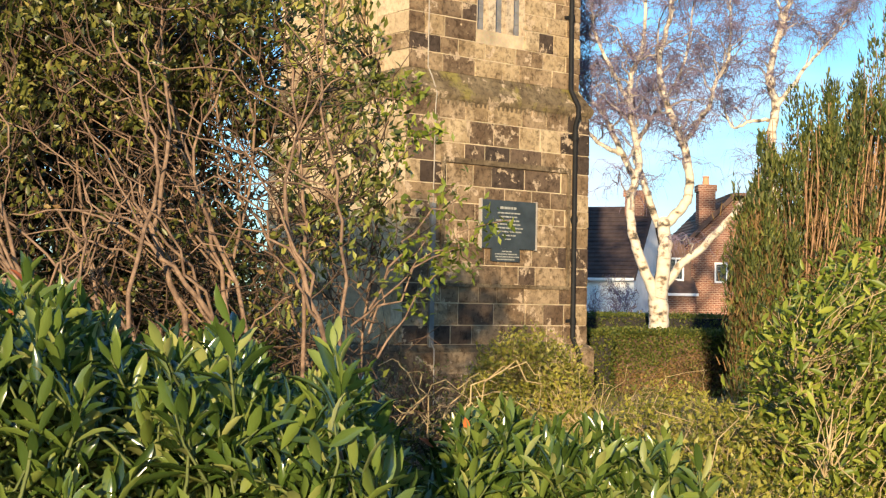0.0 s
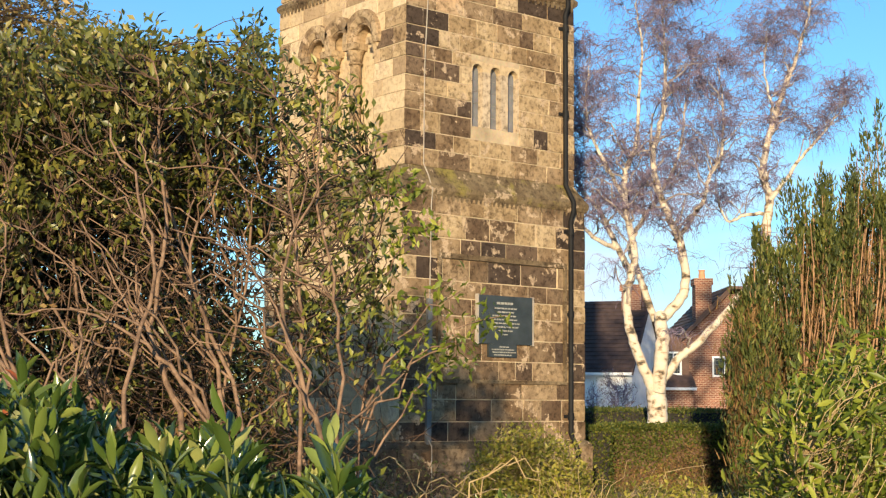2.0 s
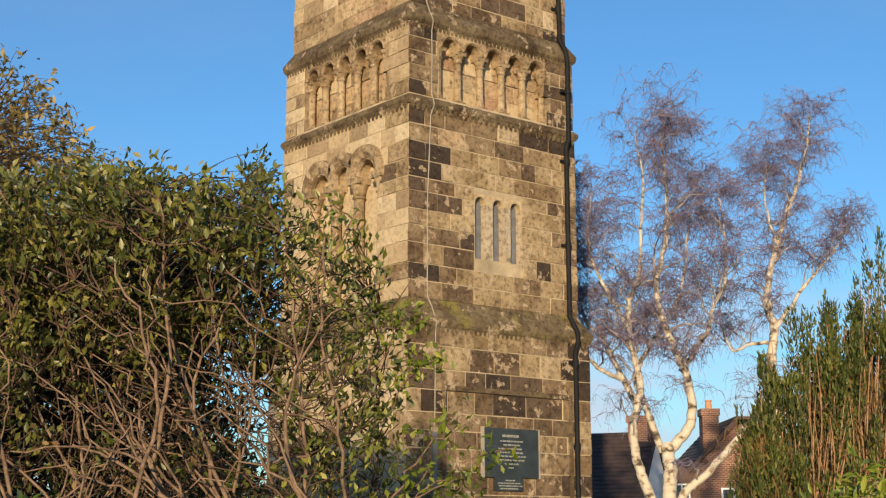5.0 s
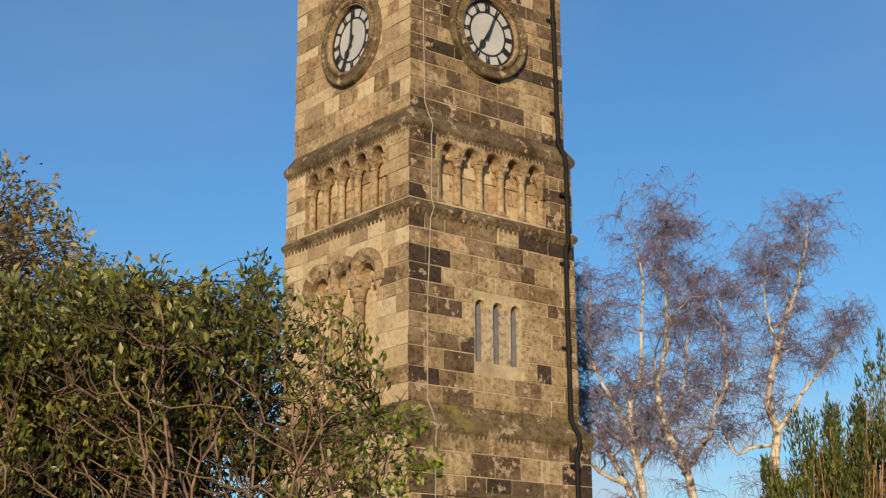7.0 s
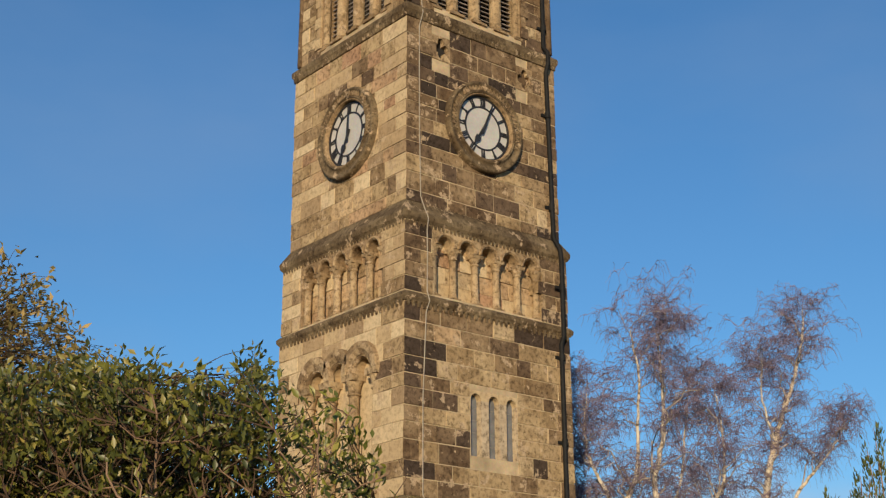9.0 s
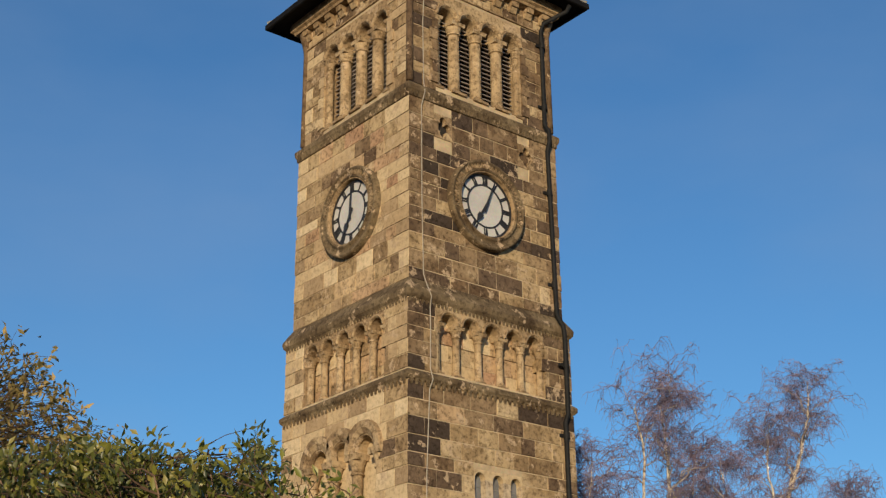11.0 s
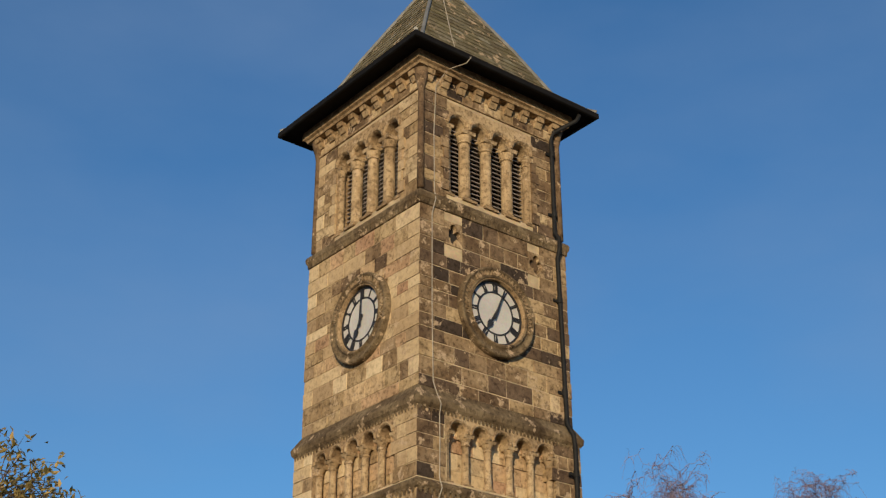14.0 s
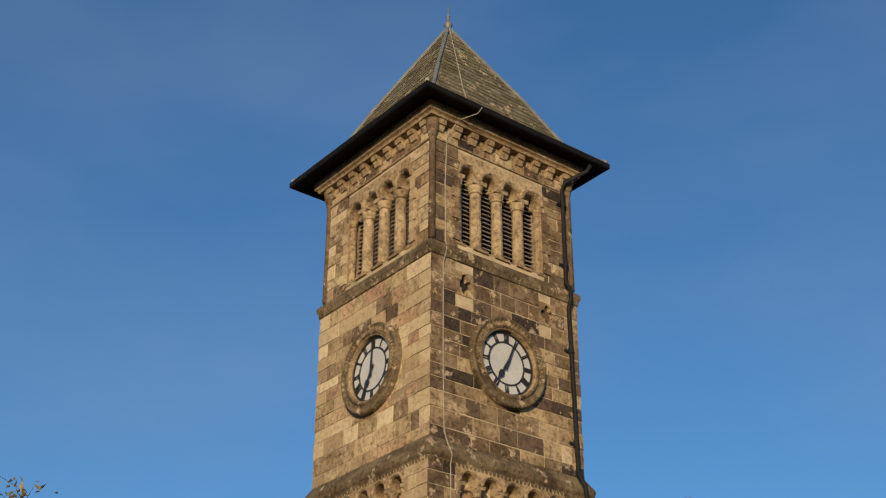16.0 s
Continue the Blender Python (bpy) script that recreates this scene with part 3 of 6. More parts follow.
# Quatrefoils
for u, mat in ((-0.875, "shade_backing"), (0.875, "stone_south")):
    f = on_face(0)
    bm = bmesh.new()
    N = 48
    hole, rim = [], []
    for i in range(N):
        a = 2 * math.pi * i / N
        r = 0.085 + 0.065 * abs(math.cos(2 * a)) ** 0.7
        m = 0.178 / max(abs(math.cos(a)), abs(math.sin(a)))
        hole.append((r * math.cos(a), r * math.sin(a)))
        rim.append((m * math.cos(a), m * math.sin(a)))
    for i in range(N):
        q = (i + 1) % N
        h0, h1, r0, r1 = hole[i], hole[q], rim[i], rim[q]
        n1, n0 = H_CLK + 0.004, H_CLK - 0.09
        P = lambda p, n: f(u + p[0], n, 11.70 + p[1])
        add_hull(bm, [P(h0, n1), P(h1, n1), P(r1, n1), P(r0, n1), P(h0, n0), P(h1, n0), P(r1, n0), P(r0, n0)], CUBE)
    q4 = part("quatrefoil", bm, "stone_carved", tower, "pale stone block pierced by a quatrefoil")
    # the left hole is backed in black as shade, the right in stone
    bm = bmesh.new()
    add_box(bm, f, u - 0.17, u + 0.17, H_CLK - 0.2, H_CLK - (0.095 if mat == "shade_backing" else 0.06), 11.53, 11.87)
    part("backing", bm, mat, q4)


# Clocks
def stroke(bm, f, n, c, p, q, w0, w1, t=0.012):
    """A flat bar from p to q on a face, of two widths."""
    p, q = Vector(p), Vector(q)
    d = (q - p).normalized()
    s = Vector((-d.y, d.x))
    pts = [p - s * w0 / 2, q - s * w1 / 2, q + s * w1 / 2, p + s * w0 / 2]
    add_hull(bm, [f(c[0] + v.x, n + t, c[1] + v.y) for v in pts] + [f(c[0] + v.x, n, c[1] + v.y) for v in pts], CUBE)


def add_annulus(bm, f, c, rows, steps=56):
    """Rings about a face's normal: rows of (radius, out)."""
    rings = [[bm.verts.new(f(c[0] + r * math.cos(2 * math.pi * i / steps), n, c[1] + r * math.sin(2 * math.pi * i / steps))) for i in range(steps)] for r, n in rows]
    for a, b in zip(rings, rings[1:]):
        for i in range(steps):
            bm.faces.new((a[i], a[(i + 1) % steps], b[(i + 1) % steps], b[i]))


NUM = ["XII", "I", "II", "III", "IIII", "V", "VI", "VII", "VIII", "IX", "X", "XI"]
for k in (0, 1):
    f = on_face(k)
    c, n = ((-0.045, 0.08)[k], 10.60), H_CLK
    clock = base("tower_clock", "white round clock face with black Roman numerals in carved stone ring", "clock", f(c[0], n, 10.6), group="clocks of the tower")
    inv = Matrix.Translation(-f(c[0], n, 10.6))

    def cpart(name, bm, mat, parent=None, label="", smooth=False):
        bmesh.ops.transform(bm, matrix=inv, verts=bm.verts)
        return part(name, bm, mat, parent or clock, label, smooth=smooth)
    bm = bmesh.new()
    add_annulus(bm, f, c, [(0.76, n - 0.02), (0.76, n + 0.085), (0.745, n + 0.11), (0.715, n + 0.115), (0.70, n + 0.095), (0.615, n + 0.085), (0.605, n + 0.11), (0.58, n + 0.12), (0.565, n + 0.10), (0.56, n + 0.06), (0.545, n + 0.055), (0.54, n + 0.0)])
    ring = cpart("stone_ring", bm, "stone_string", label="carved dark stone ring", smooth=True)
    bm = bmesh.new()
    add_annulus(bm, f, c, [(0.566, n + 0.0), (0.566, n + 0.098), (0.555, n + 0.104), (0.543, n + 0.09), (0.541, n + 0.0)])
    cpart("inner_moulding", bm, "stone_carved", ring, "pale inner moulding", smooth=True)
    bm = bmesh.new()
    rz = random.Random(k)
    for i in range(36):
        a = math.pi * (0.03 + i / 36 * (1.25 if k == 0 else 1.1)) - 0.45
        if rz.random() < 0.12:
            continue
        for da, s in ((0, 1), (0.044, -1)):
            p = (0.615 if s > 0 else 0.69, 0.69 if s > 0 else 0.615)
            stroke(bm, f, n + 0.088, c, (p[0] * math.cos(a + da), p[0] * math.sin(a + da)), (p[1] * math.cos(a + da + 0.04), p[1] * math.sin(a + da + 0.04)), 0.018, 0.018, 0.02)
    cpart("zigzag", bm, "stone_carved", ring)
    bm = bmesh.new()
    add_annulus(bm, f, c, [(0.54, n + 0.012), (0.001, n + 0.012)])
    dial = cpart("dial", bm, "dial_white")
    bm = bmesh.new()
    add_annulus(bm, f, c, [(0.535, n + 0.013), (0.535, n + 0.032), (0.508, n + 0.032), (0.505, n + 0.014)])
    add_annulus(bm, f, c, [(0.372, n + 0.014), (0.370, n + 0.024), (0.345, n + 0.024), (0.343, n + 0.014)])
    cpart("dial_rim", bm, "dial_black", dial)
    for i, t in enumerate(NUM):
        a = math.pi / 2 - i * math.pi / 6
        bm = bmesh.new()
        wide = {"I": 0.028, "V": 0.055, "X": 0.055}
        total, x = sum(wide[g] for g in t), 0.0
        x = -total / 2
        ax, rad = Vector((math.sin(a), -math.cos(a))), Vector((math.cos(a), math.sin(a)))
        for g in t:
            m = x + wide[g] / 2
            x += wide[g]
            lo, hi = rad * 0.368, rad * 0.512
            if g == "I":
                stroke(bm, f, n + 0.014, c, lo + ax * m, hi + ax * m, 0.019, 0.019)
            elif g == "V":
                stroke(bm, f, n + 0.014, c, lo + ax * m, hi + ax * (m - 0.018), 0.018, 0.022)
                stroke(bm, f, n + 0.0145, c, lo + ax * m, hi + ax * (m + 0.018), 0.012, 0.014)
            else:
                stroke(bm, f, n + 0.014, c, lo + ax * (m + 0.018), hi + ax * (m - 0.018), 0.022, 0.022)
                stroke(bm, f, n + 0.0145, c, lo + ax * (m - 0.018), hi + ax * (m + 0.018), 0.012, 0.012)
        cpart("numeral", bm, "dial_black", dial)
    am, ah = (radians(90 - 22), radians(90 - 212)) if k == 0 else (radians(90 - 3), radians(90 - 209))
    pm, ph = Vector((math.cos(am), math.sin(am))), Vector((math.cos(ah), math.sin(ah)))
    bm = bmesh.new()
    stroke(bm, f, n + 0.05, c, -pm * 0.12, pm * 0.47, 0.045, 0.02)
    cpart("minute_hand", bm, "dial_black")
    bm = bmesh.new()
    stroke(bm, f, n + 0.036, c, -ph * 0.08, ph * 0.22, 0.05, 0.035)
    stroke(bm, f, n + 0.037, c, ph * 0.19, ph * 0.27, 0.10, 0.10)
    stroke(bm, f, n + 0.036, c, ph * 0.27, ph * 0.37, 0.085, 0.008)
    cpart("hour_hand", bm, "dial_black")

# Roof
bm = bmesh.new()
add_band(bm, [(1.55, 14.77), (1.72, 14.765), (1.97, 14.72), (1.98, 14.69), (2.02, 14.685), (2.045, 14.70), (2.045, 14.79), (2.01, 14.80), (1.99, 14.83)])
eaves = part("eave_board", bm, "eaves_black", tower, "black painted boarded eaves and gutter")
ROOF = [(2.02, 14.80), (1.75, 14.915), (1.52, 15.118), (1.0, 16.117), (0.03, 17.80)]
bm = bmesh.new()
add_band(bm, ROOF)
roof = part("roof", bm, "shade_backing", tower)
M["slate"] = stone_material("roof_slate", [(0.0, (0.125, 0.105, 0.062)), (0.5, (0.165, 0.14, 0.082)), (0.85, (0.19, 0.165, 0.10)), (1.0, (0.23, 0.21, 0.15))], 0.45, dark=(0.66, 0.64, 0.36), clean=True)
SLATE = []
for i in range(4):
    bm = bmesh.new()
    j = lambda a: _rs.uniform(-a, a)
    pts = [(-.5, 0, j(.04)), (.5, 0, j(.04)), (.5, 0, 1), (-.5, 0, 1), (-.5, 1, j(.04)), (.5, 1, j(.04)), (.5, .5, 1), (-.5, .5, 1)]
    add_hull(bm, [Vector(p) for p in pts], CUBE)
    bmesh.ops.recalc_face_normals(bm, faces=bm.faces)
    me = bpy.data.meshes.new("slate")
    bm.to_mesh(me)
    bm.free()
    me.materials.append(M["slate"])
    SLATE.append(me)


rows_up = []
for a, b in zip(ROOF, ROOF[1:]):
    ln = math.hypot(b[0] - a[0], b[1] - a[1])
    cnt = max(1, round(ln / 0.145))
    rows_up += [((a[0] + (b[0] - a[0]) * i / cnt, a[1] + (b[1] - a[1]) * i / cnt), (b[0] - a[0], b[1] - a[1])) for i in range(cnt)]
rs = random.Random(9)
bm_rear = bmesh.new()
for k in range(4):
    f = on_face(k)
    for row, ((n0, w0), (dn, dw)) in enumerate(rows_up):
        ln = math.hypot(dn, dw)
        tilt = math.atan2(-dn, dw)
        u, step = -n0 + (0.0 if row % 2 else -0.12), 0.24
        while u < n0:
            edge = n0 + dn / ln * 0.13
            a, b = max(u, -edge), min(u + step, edge)
            u += step
            if b - a < 0.05:
                continue
            if k < 2:
                ob = new("slate", rs.choice(SLATE))
                ob.location = f((a + b) / 2, n0 + 0.004, w0 - 0.005)
                ob.rotation_euler = Euler((-tilt + rs.uniform(-.02, .02), 0, radians(-90 * k)))
                ob.scale = (b - a - 0.005, -0.014, 0.19)
                ob.parent = roof
            else:
                add_hull(bm_rear, [f(a + .003, n0 + .03, w0), f(b - .003, n0 + .03, w0), f(b - .003, n0 + dn / ln * .2 + .012, w0 + dw / ln * .2), f(a + .003, n0 + dn / ln * .2 + .012, w0 + dw / ln * .2)], [(0, 1, 2, 3)])
part("rear_slates", bm_rear, "slate", roof, kind="stuff")
for sx, sy in ((-1, -1), (1, -1), (1, 1), (-1, 1)):
    bm = bmesh.new()
    add_tube(bm, [(sx * n, sy * n, lift(w) + 0.03) for n, w in ROOF], 0.034, 8)
    part("hip_roll", bm, "lead", roof, "grey lead hip roll")
bm = bmesh.new()
add_turned(bm, [(0.16, 17.5), (0.12, 17.66), (0.07, 17.78), (0.055, 17.9), (0.085, 17.96), (0.085, 18.0), (0.035, 18.06), (0.03, 18.2), (0.04, 18.24), (0.016, 18.3), (0.008, 18.58)], Matrix(), 12)
part("finial", bm, "lead", tower, "lead covered finial with a spike", smooth=True)

# Rainwater pipe and lightning conductor
f = on_face(0)
pipe = base("drainpipe", "black cast-iron rainwater pipe fixed to the tower", "drainpipe", f(1.40, H_LOW + 0.07, 1.0))
pinv = Matrix.Translation(-f(1.40, H_LOW + 0.07, 1.0))
U = 1.40
line = [(U + .05, 1.9, .55), (U + .05, 1.9, .9), (U, 1.80, 1.15), (U, 1.80, 4.25), (U, 1.86, 4.40), (U, 1.86, 4.52), (U - .01, 1.70, 4.80), (U - .01, 1.69, 7.40), (U, 1.74, 7.52), (U, 1.74, 8.75), (U - .02, 1.74, 8.92), (U - .04, 1.62, 9.12),
        (U - .09, 1.61, 11.90), (U - .09, 1.67, 12.02), (U - .09, 1.67, 12.2), (U - .09, 1.57, 12.34), (U - .09, 1.57, 14.2), (U - .06, 1.61, 14.35), (U + .22, 1.9, 14.55), (U + .25, 1.96, 14.66)]
bm = bmesh.new()
add_tube(bm, [f(*p) for p in line], 0.038, 10)
bmesh.ops.transform(bm, matrix=pinv, verts=bm.verts)
part("pipe", bm, "black_iron", pipe, smooth=True)
for w, n in ((1.4, 1.80), (2.9, 1.80), (4.1, 1.80), (5.9, 1.69), (7.2, 1.69), (8.3, 1.74), (9.6, 1.61), (11.2, 1.61), (12.7, 1.57), (13.9, 1.57)):
    bm = bmesh.new()
    u = U - (0.0 if w < 9 else 0.05 if w < 10 else 0.08)
    add_turned(bm, [(0.05, w - 0.05), (0.05, w + 0.05)], Matrix.Translation(f(u, n, 0.0)), 12)
    add_box(bm, f, u - 0.1, u + 0.1, n - 0.07, n - 0.03, w - 0.025, w + 0.025)
    bmesh.ops.transform(bm, matrix=pinv, verts=bm.verts)
    part("pipe_bracket", bm, "black_iron", pipe)
cond = base("lightning_conductor", "thin pale metal lightning conductor running down the stonework", "conductor", f(-1.25, H_LOW + 0.02, 1.0))
cinv = Matrix.Translation(-f(-1.25, H_LOW + 0.02, 1.0))
bm = bmesh.new()
rc = random.Random(3)
pts = [(-1.27, 1.86, 0.1), (-1.27, 1.85, 1.0), (-1.27, 1.775, 1.1), (-1.27, 1.765, 2.6), (-1.25, 1.765, 4.3), (-1.25, 1.80, 4.45), (-1.27, 1.73, 4.66), (-1.31, 1.65, 4.84), (-1.3, 1.65, 6.2), (-1.24, 1.65, 7.45),
       (-1.22, 1.69, 7.6), (-1.22, 1.64, 7.76), (-1.22, 1.64, 8.3), (-1.22, 1.64, 8.7), (-1.23, 1.685, 8.85), (-1.26, 1.63, 9.02), (-1.29, 1.57, 9.2), (-1.32, 1.57, 10.4), (-1.32, 1.57, 11.9), (-1.29, 1.62, 12.1), (-1.25, 1.535, 12.32),
       (-1.25, 1.53, 13.4), (-1.23, 1.54, 14.3), (-1.1, 1.68, 14.6), (-0.95, 2.01, 14.62), (-0.9, 2.07, 14.72), (-0.86, 1.79, 14.91), (-0.81, 1.56, 15.14), (-0.70, 1.30, 15.6), (-0.4, 0.74, 16.63), (-0.05, 0.1, 17.76)]
add_tube(bm, [f(u + rc.uniform(-.008, .008), n, w) for u, n, w in pts], 0.0085, 6)
bmesh.ops.transform(bm, matrix=cinv, verts=bm.verts)
part("conductor_tape", bm, "conductor", cond)
bm = bmesh.new()
add_box(bm, f, -1.31, -1.23, 1.74, 1.79, 0.95, 3.0)
bmesh.ops.transform(bm, matrix=cinv, verts=bm.verts)
part("conductor_cover", bm, "lead", cond, "grey metal cover strip")

# ---- ground ----
M["soil"] = plain_material("soil", (0.21, 0.145, 0.085), 0.95, 1.2, 0.5, relief=0.6)
bm = bmesh.new()
bmesh.ops.create_grid(bm, x_segments=80, y_segments=80, size=1.0)
for v in bm.verts:
    s = lambda a: math.copysign(abs(a) ** 3, a) * 2500
    v.co = Vector((s(v.co.x), s(v.co.y), 0))
    v.co.z = -0.02 + 0.05 * noise.noise(v.co * 0.4)
ground = part("ground", bm, "soil", kind="structure")
tagged(ground, "bare brown earth with leaf litter and grass", "ground")


# ---- plant helpers ----
FW, RT = (0.6289, 0.7775), (0.7775, -0.6289)


def at(d, s, z=0.0):
    """A place by its way ahead of and to the right of the walker's stand."""
    return np.array((EYE[0] + FW[0] * d + RT[0] * s, EYE[1] + FW[1] * d + RT[1] * s, z))


def many_at(dsz):
    a = np.asarray(dsz, float)
    return np.stack([EYE[0] + FW[0] * a[:, 0] + RT[0] * a[:, 1], EYE[1] + FW[1] * a[:, 0] + RT[1] * a[:, 1], a[:, 2]], 1)


def foliage_material(name, stops, rough=0.5, sheen=0.0, spec=0.4, thin=0.35):
    """Leaves: a colour for each, paler patches, some light through them."""
    m, n, l, b = material(name, rough, spec=spec)
    c = ramp(n, stops)
    l.new(n.new("ShaderNodeNewGeometry").outputs["Random Per Island"], c.inputs[0])
    a = noise_tex(n, l, 1.6, 3, "World")
    r = ramp(n, [(0.3, (0.7, 0.72, 0.7)), (0.7, (1.2, 1.15, 1.0))])
    l.new(a.outputs[0], r.inputs[0])
    k = mixed(n, l, "MULTIPLY", 1.0, c.outputs[0], r.outputs[0])
    l.new(k, b.inputs["Base Color"])
    if thin:
        tr = n.new("ShaderNodeBsdfTranslucent")
        l.new(k, tr.inputs["Color"])
        mx = n.new("ShaderNodeMixShader")
        mx.inputs[0].default_value = thin
        l.new(b.outputs[0], mx.inputs[1])
        l.new(tr.outputs[0], mx.inputs[2])
        l.new(mx.outputs[0], n["Material Output"].inputs["Surface"])
    return m


def bark_material(name, a, b_, scale=9, rough=0.85):
    m, n, l, b = material(name, rough, spec=0.3)
    t = noise_tex(n, l, scale, 6, "World", 0.65)
    r = ramp(n, [(0.35, a), (0.65, b_)])
    l.new(t.outputs[0], r.inputs[0])
    l.new(r.outputs[0], b.inputs["Base Color"])
    bump(n, l, b, t.outputs[0], 0.5, 0.01)
    return m


M["laurel_leaf"] = foliage_material("laurel_leaf", [(0.0, (0.036, 0.066, 0.014)), (0.4, (0.09, 0.145, 0.028)), (0.8, (0.19, 0.245, 0.05)), (1.0, (0.40, 0.40, 0.14))], 0.2, spec=0.9, thin=0.28)
M["laurel_orange"] = foliage_material("laurel_orange", [(0.0, (0.55, 0.10, 0.03)), (1.0, (0.65, 0.22, 0.07))], 0.4)
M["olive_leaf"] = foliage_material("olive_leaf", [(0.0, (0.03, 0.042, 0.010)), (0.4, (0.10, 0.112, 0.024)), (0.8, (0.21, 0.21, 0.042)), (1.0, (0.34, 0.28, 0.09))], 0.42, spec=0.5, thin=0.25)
# near-black leaf: the shade inside the tall shrub is put into this colour
M["shade_leaf"] = foliage_material("shade_leaf", [(0.0, (0.010, 0.014, 0.005)), (0.6, (0.026, 0.034, 0.010)), (1.0, (0.07, 0.075, 0.02))], 0.5, thin=0.15)
# olive_leaf in lighter tones, with the sunlight put into the colour
M["sunlit_olive"] = foliage_material("sunlit_olive", [(0.0, (0.06, 0.075, 0.017)), (0.45, (0.16, 0.18, 0.036)), (0.8, (0.29, 0.29, 0.06)), (1.0, (0.42, 0.37, 0.12))], 0.42, spec=0.5, thin=0.3)
M["golden_leaf"] = foliage_material("golden_leaf", [(0.0, (0.15, 0.13, 0.045)), (0.5, (0.34, 0.26, 0.10)), (1.0, (0.52, 0.37, 0.16))], 0.6)
M["lime_leaf"] = foliage_material("lime_leaf", [(0.0, (0.13, 0.145, 0.02)), (0.5, (0.28, 0.27, 0.04)), (1.0, (0.46, 0.40, 0.09))], 0.5)
M["fresh_leaf"] = foliage_material("fresh_leaf", [(0.0, (0.08, 0.12, 0.015)), (0.5, (0.19, 0.24, 0.03)), (1.0, (0.38, 0.40, 0.07))], 0.45)
M["dry_leaf"] = foliage_material("dry_leaf", [(0.0, (0.13, 0.07, 0.03)), (0.6, (0.25, 0.15, 0.06)), (1.0, (0.36, 0.25, 0.11))], 0.8)
M["grass_blade"] = foliage_material("grass_blade", [(0.0, (0.06, 0.08, 0.015)), (0.6, (0.16, 0.15, 0.04)), (1.0, (0.34, 0.27, 0.10))], 0.6)
M["conifer"] = foliage_material("conifer_spray", [(0.0, (0.035, 0.055, 0.014)), (0.5, (0.095, 0.12, 0.026)), (1.0, (0.22, 0.22, 0.05))], 0.6)
M["conifer_brown"] = foliage_material("conifer_brown", [(0.0, (0.12, 0.07, 0.028)), (1.0, (0.30, 0.18, 0.07))], 0.8)
M["hedge_leaf"] = foliage_material("hedge_leaf", [(0.0, (0.05, 0.08, 0.014)), (0.6, (0.12, 0.145, 0.025)), (1.0, (0.22, 0.20, 0.045))], 0.6)
M["hedge_brown"] = foliage_material("hedge_brown", [(0.0, (0.16, 0.095, 0.045)), (0.6, (0.30, 0.185, 0.08)), (1.0, (0.22, 0.20, 0.06))], 0.7)
M["stem_brown"] = bark_material("stem_brown", (0.095, 0.058, 0.037), (0.27, 0.175, 0.11), 14)
M["twig_brown"] = bark_material("twig_brown", (0.045, 0.028, 0.018), (0.135, 0.082, 0.05), 5)
M["dry_stem"] = bark_material("dry_stem", (0.28, 0.20, 0.10), (0.50, 0.38, 0.20), 8)
M["green_stem"] = bark_material("green_stem", (0.07, 0.09, 0.025), (0.15, 0.17, 0.05), 8)
M["birch_twig"] = bark_material("birch_twig", (0.155, 0.122, 0.165), (0.29, 0.228, 0.295), 2)
M["birch_limb"] = bark_material("birch_limb", (0.20, 0.16, 0.14), (0.52, 0.45, 0.38), 5)
M["conifer_stem"] = bark_material("conifer_stem", (0.20, 0.11, 0.055), (0.42, 0.25, 0.13), 6)


def birch_bark():
    m, n, l, b = material("birch_bark", 0.7, spec=0.3)
    g = n.new("ShaderNodeNewGeometry")
    mp = n.new("ShaderNodeMapping")
    mp.inputs["Scale"].default_value = (1.0, 1.0, 1.7)
    l.new(g.outputs["Position"], mp.inputs[0])
    t = n.new("ShaderNodeTexNoise")
    t.inputs["Scale"].default_value, t.inputs["Detail"].default_value = 4.5, 7
    l.new(mp.outputs[0], t.inputs["Vector"])
    r = ramp(n, [(0.33, (0.06, 0.048, 0.036)), (0.40, (0.30, 0.23, 0.15)), (0.47, (0.54, 0.46, 0.35)), (0.8, (0.68, 0.62, 0.50))])
    l.new(t.outputs[0], r.inputs[0])
    l.new(r.outputs[0], b.inputs["Base Color"])
    bump(n, l, b, t.outputs[0], 0.4, 0.02)
    return m


M["birch_bark"] = birch_bark()

LANCE = (np.array([(0, 0, 0), (-.36, .25, .05), (.36, .25, .05), (0, .27, 0), (-.5, .52, .07), (.5, .52, .07), (0, .55, 0), (-.3, .8, .03), (.3, .8, .03), (0, .8, -.03), (0, 1, -.09)]),
         [(0, 3, 1), (0, 2, 3), (1, 3, 6, 4), (3, 2, 5, 6), (4, 6, 9, 7), (6, 5, 8, 9), (7, 9, 10), (9, 8, 10)])
LEAF = (np.array([(0, 0, 0), (-.5, .45, .09), (.5, .45, .09), (0, .48, 0), (0, 1, -.06)]), [(0, 3, 1), (0, 2, 3), (1, 3, 4), (3, 2, 4)])
BLADE = (np.array([(-.5, 0, 0), (.5, 0, 0), (.4, .55, .05), (-.4, .55, .05), (0, 1, -.02)]), [(0, 1, 2, 3), (3, 2, 4)])


def unit(a):
    return a / np.maximum(1e-9, np.linalg.norm(a, axis=-1, keepdims=True))


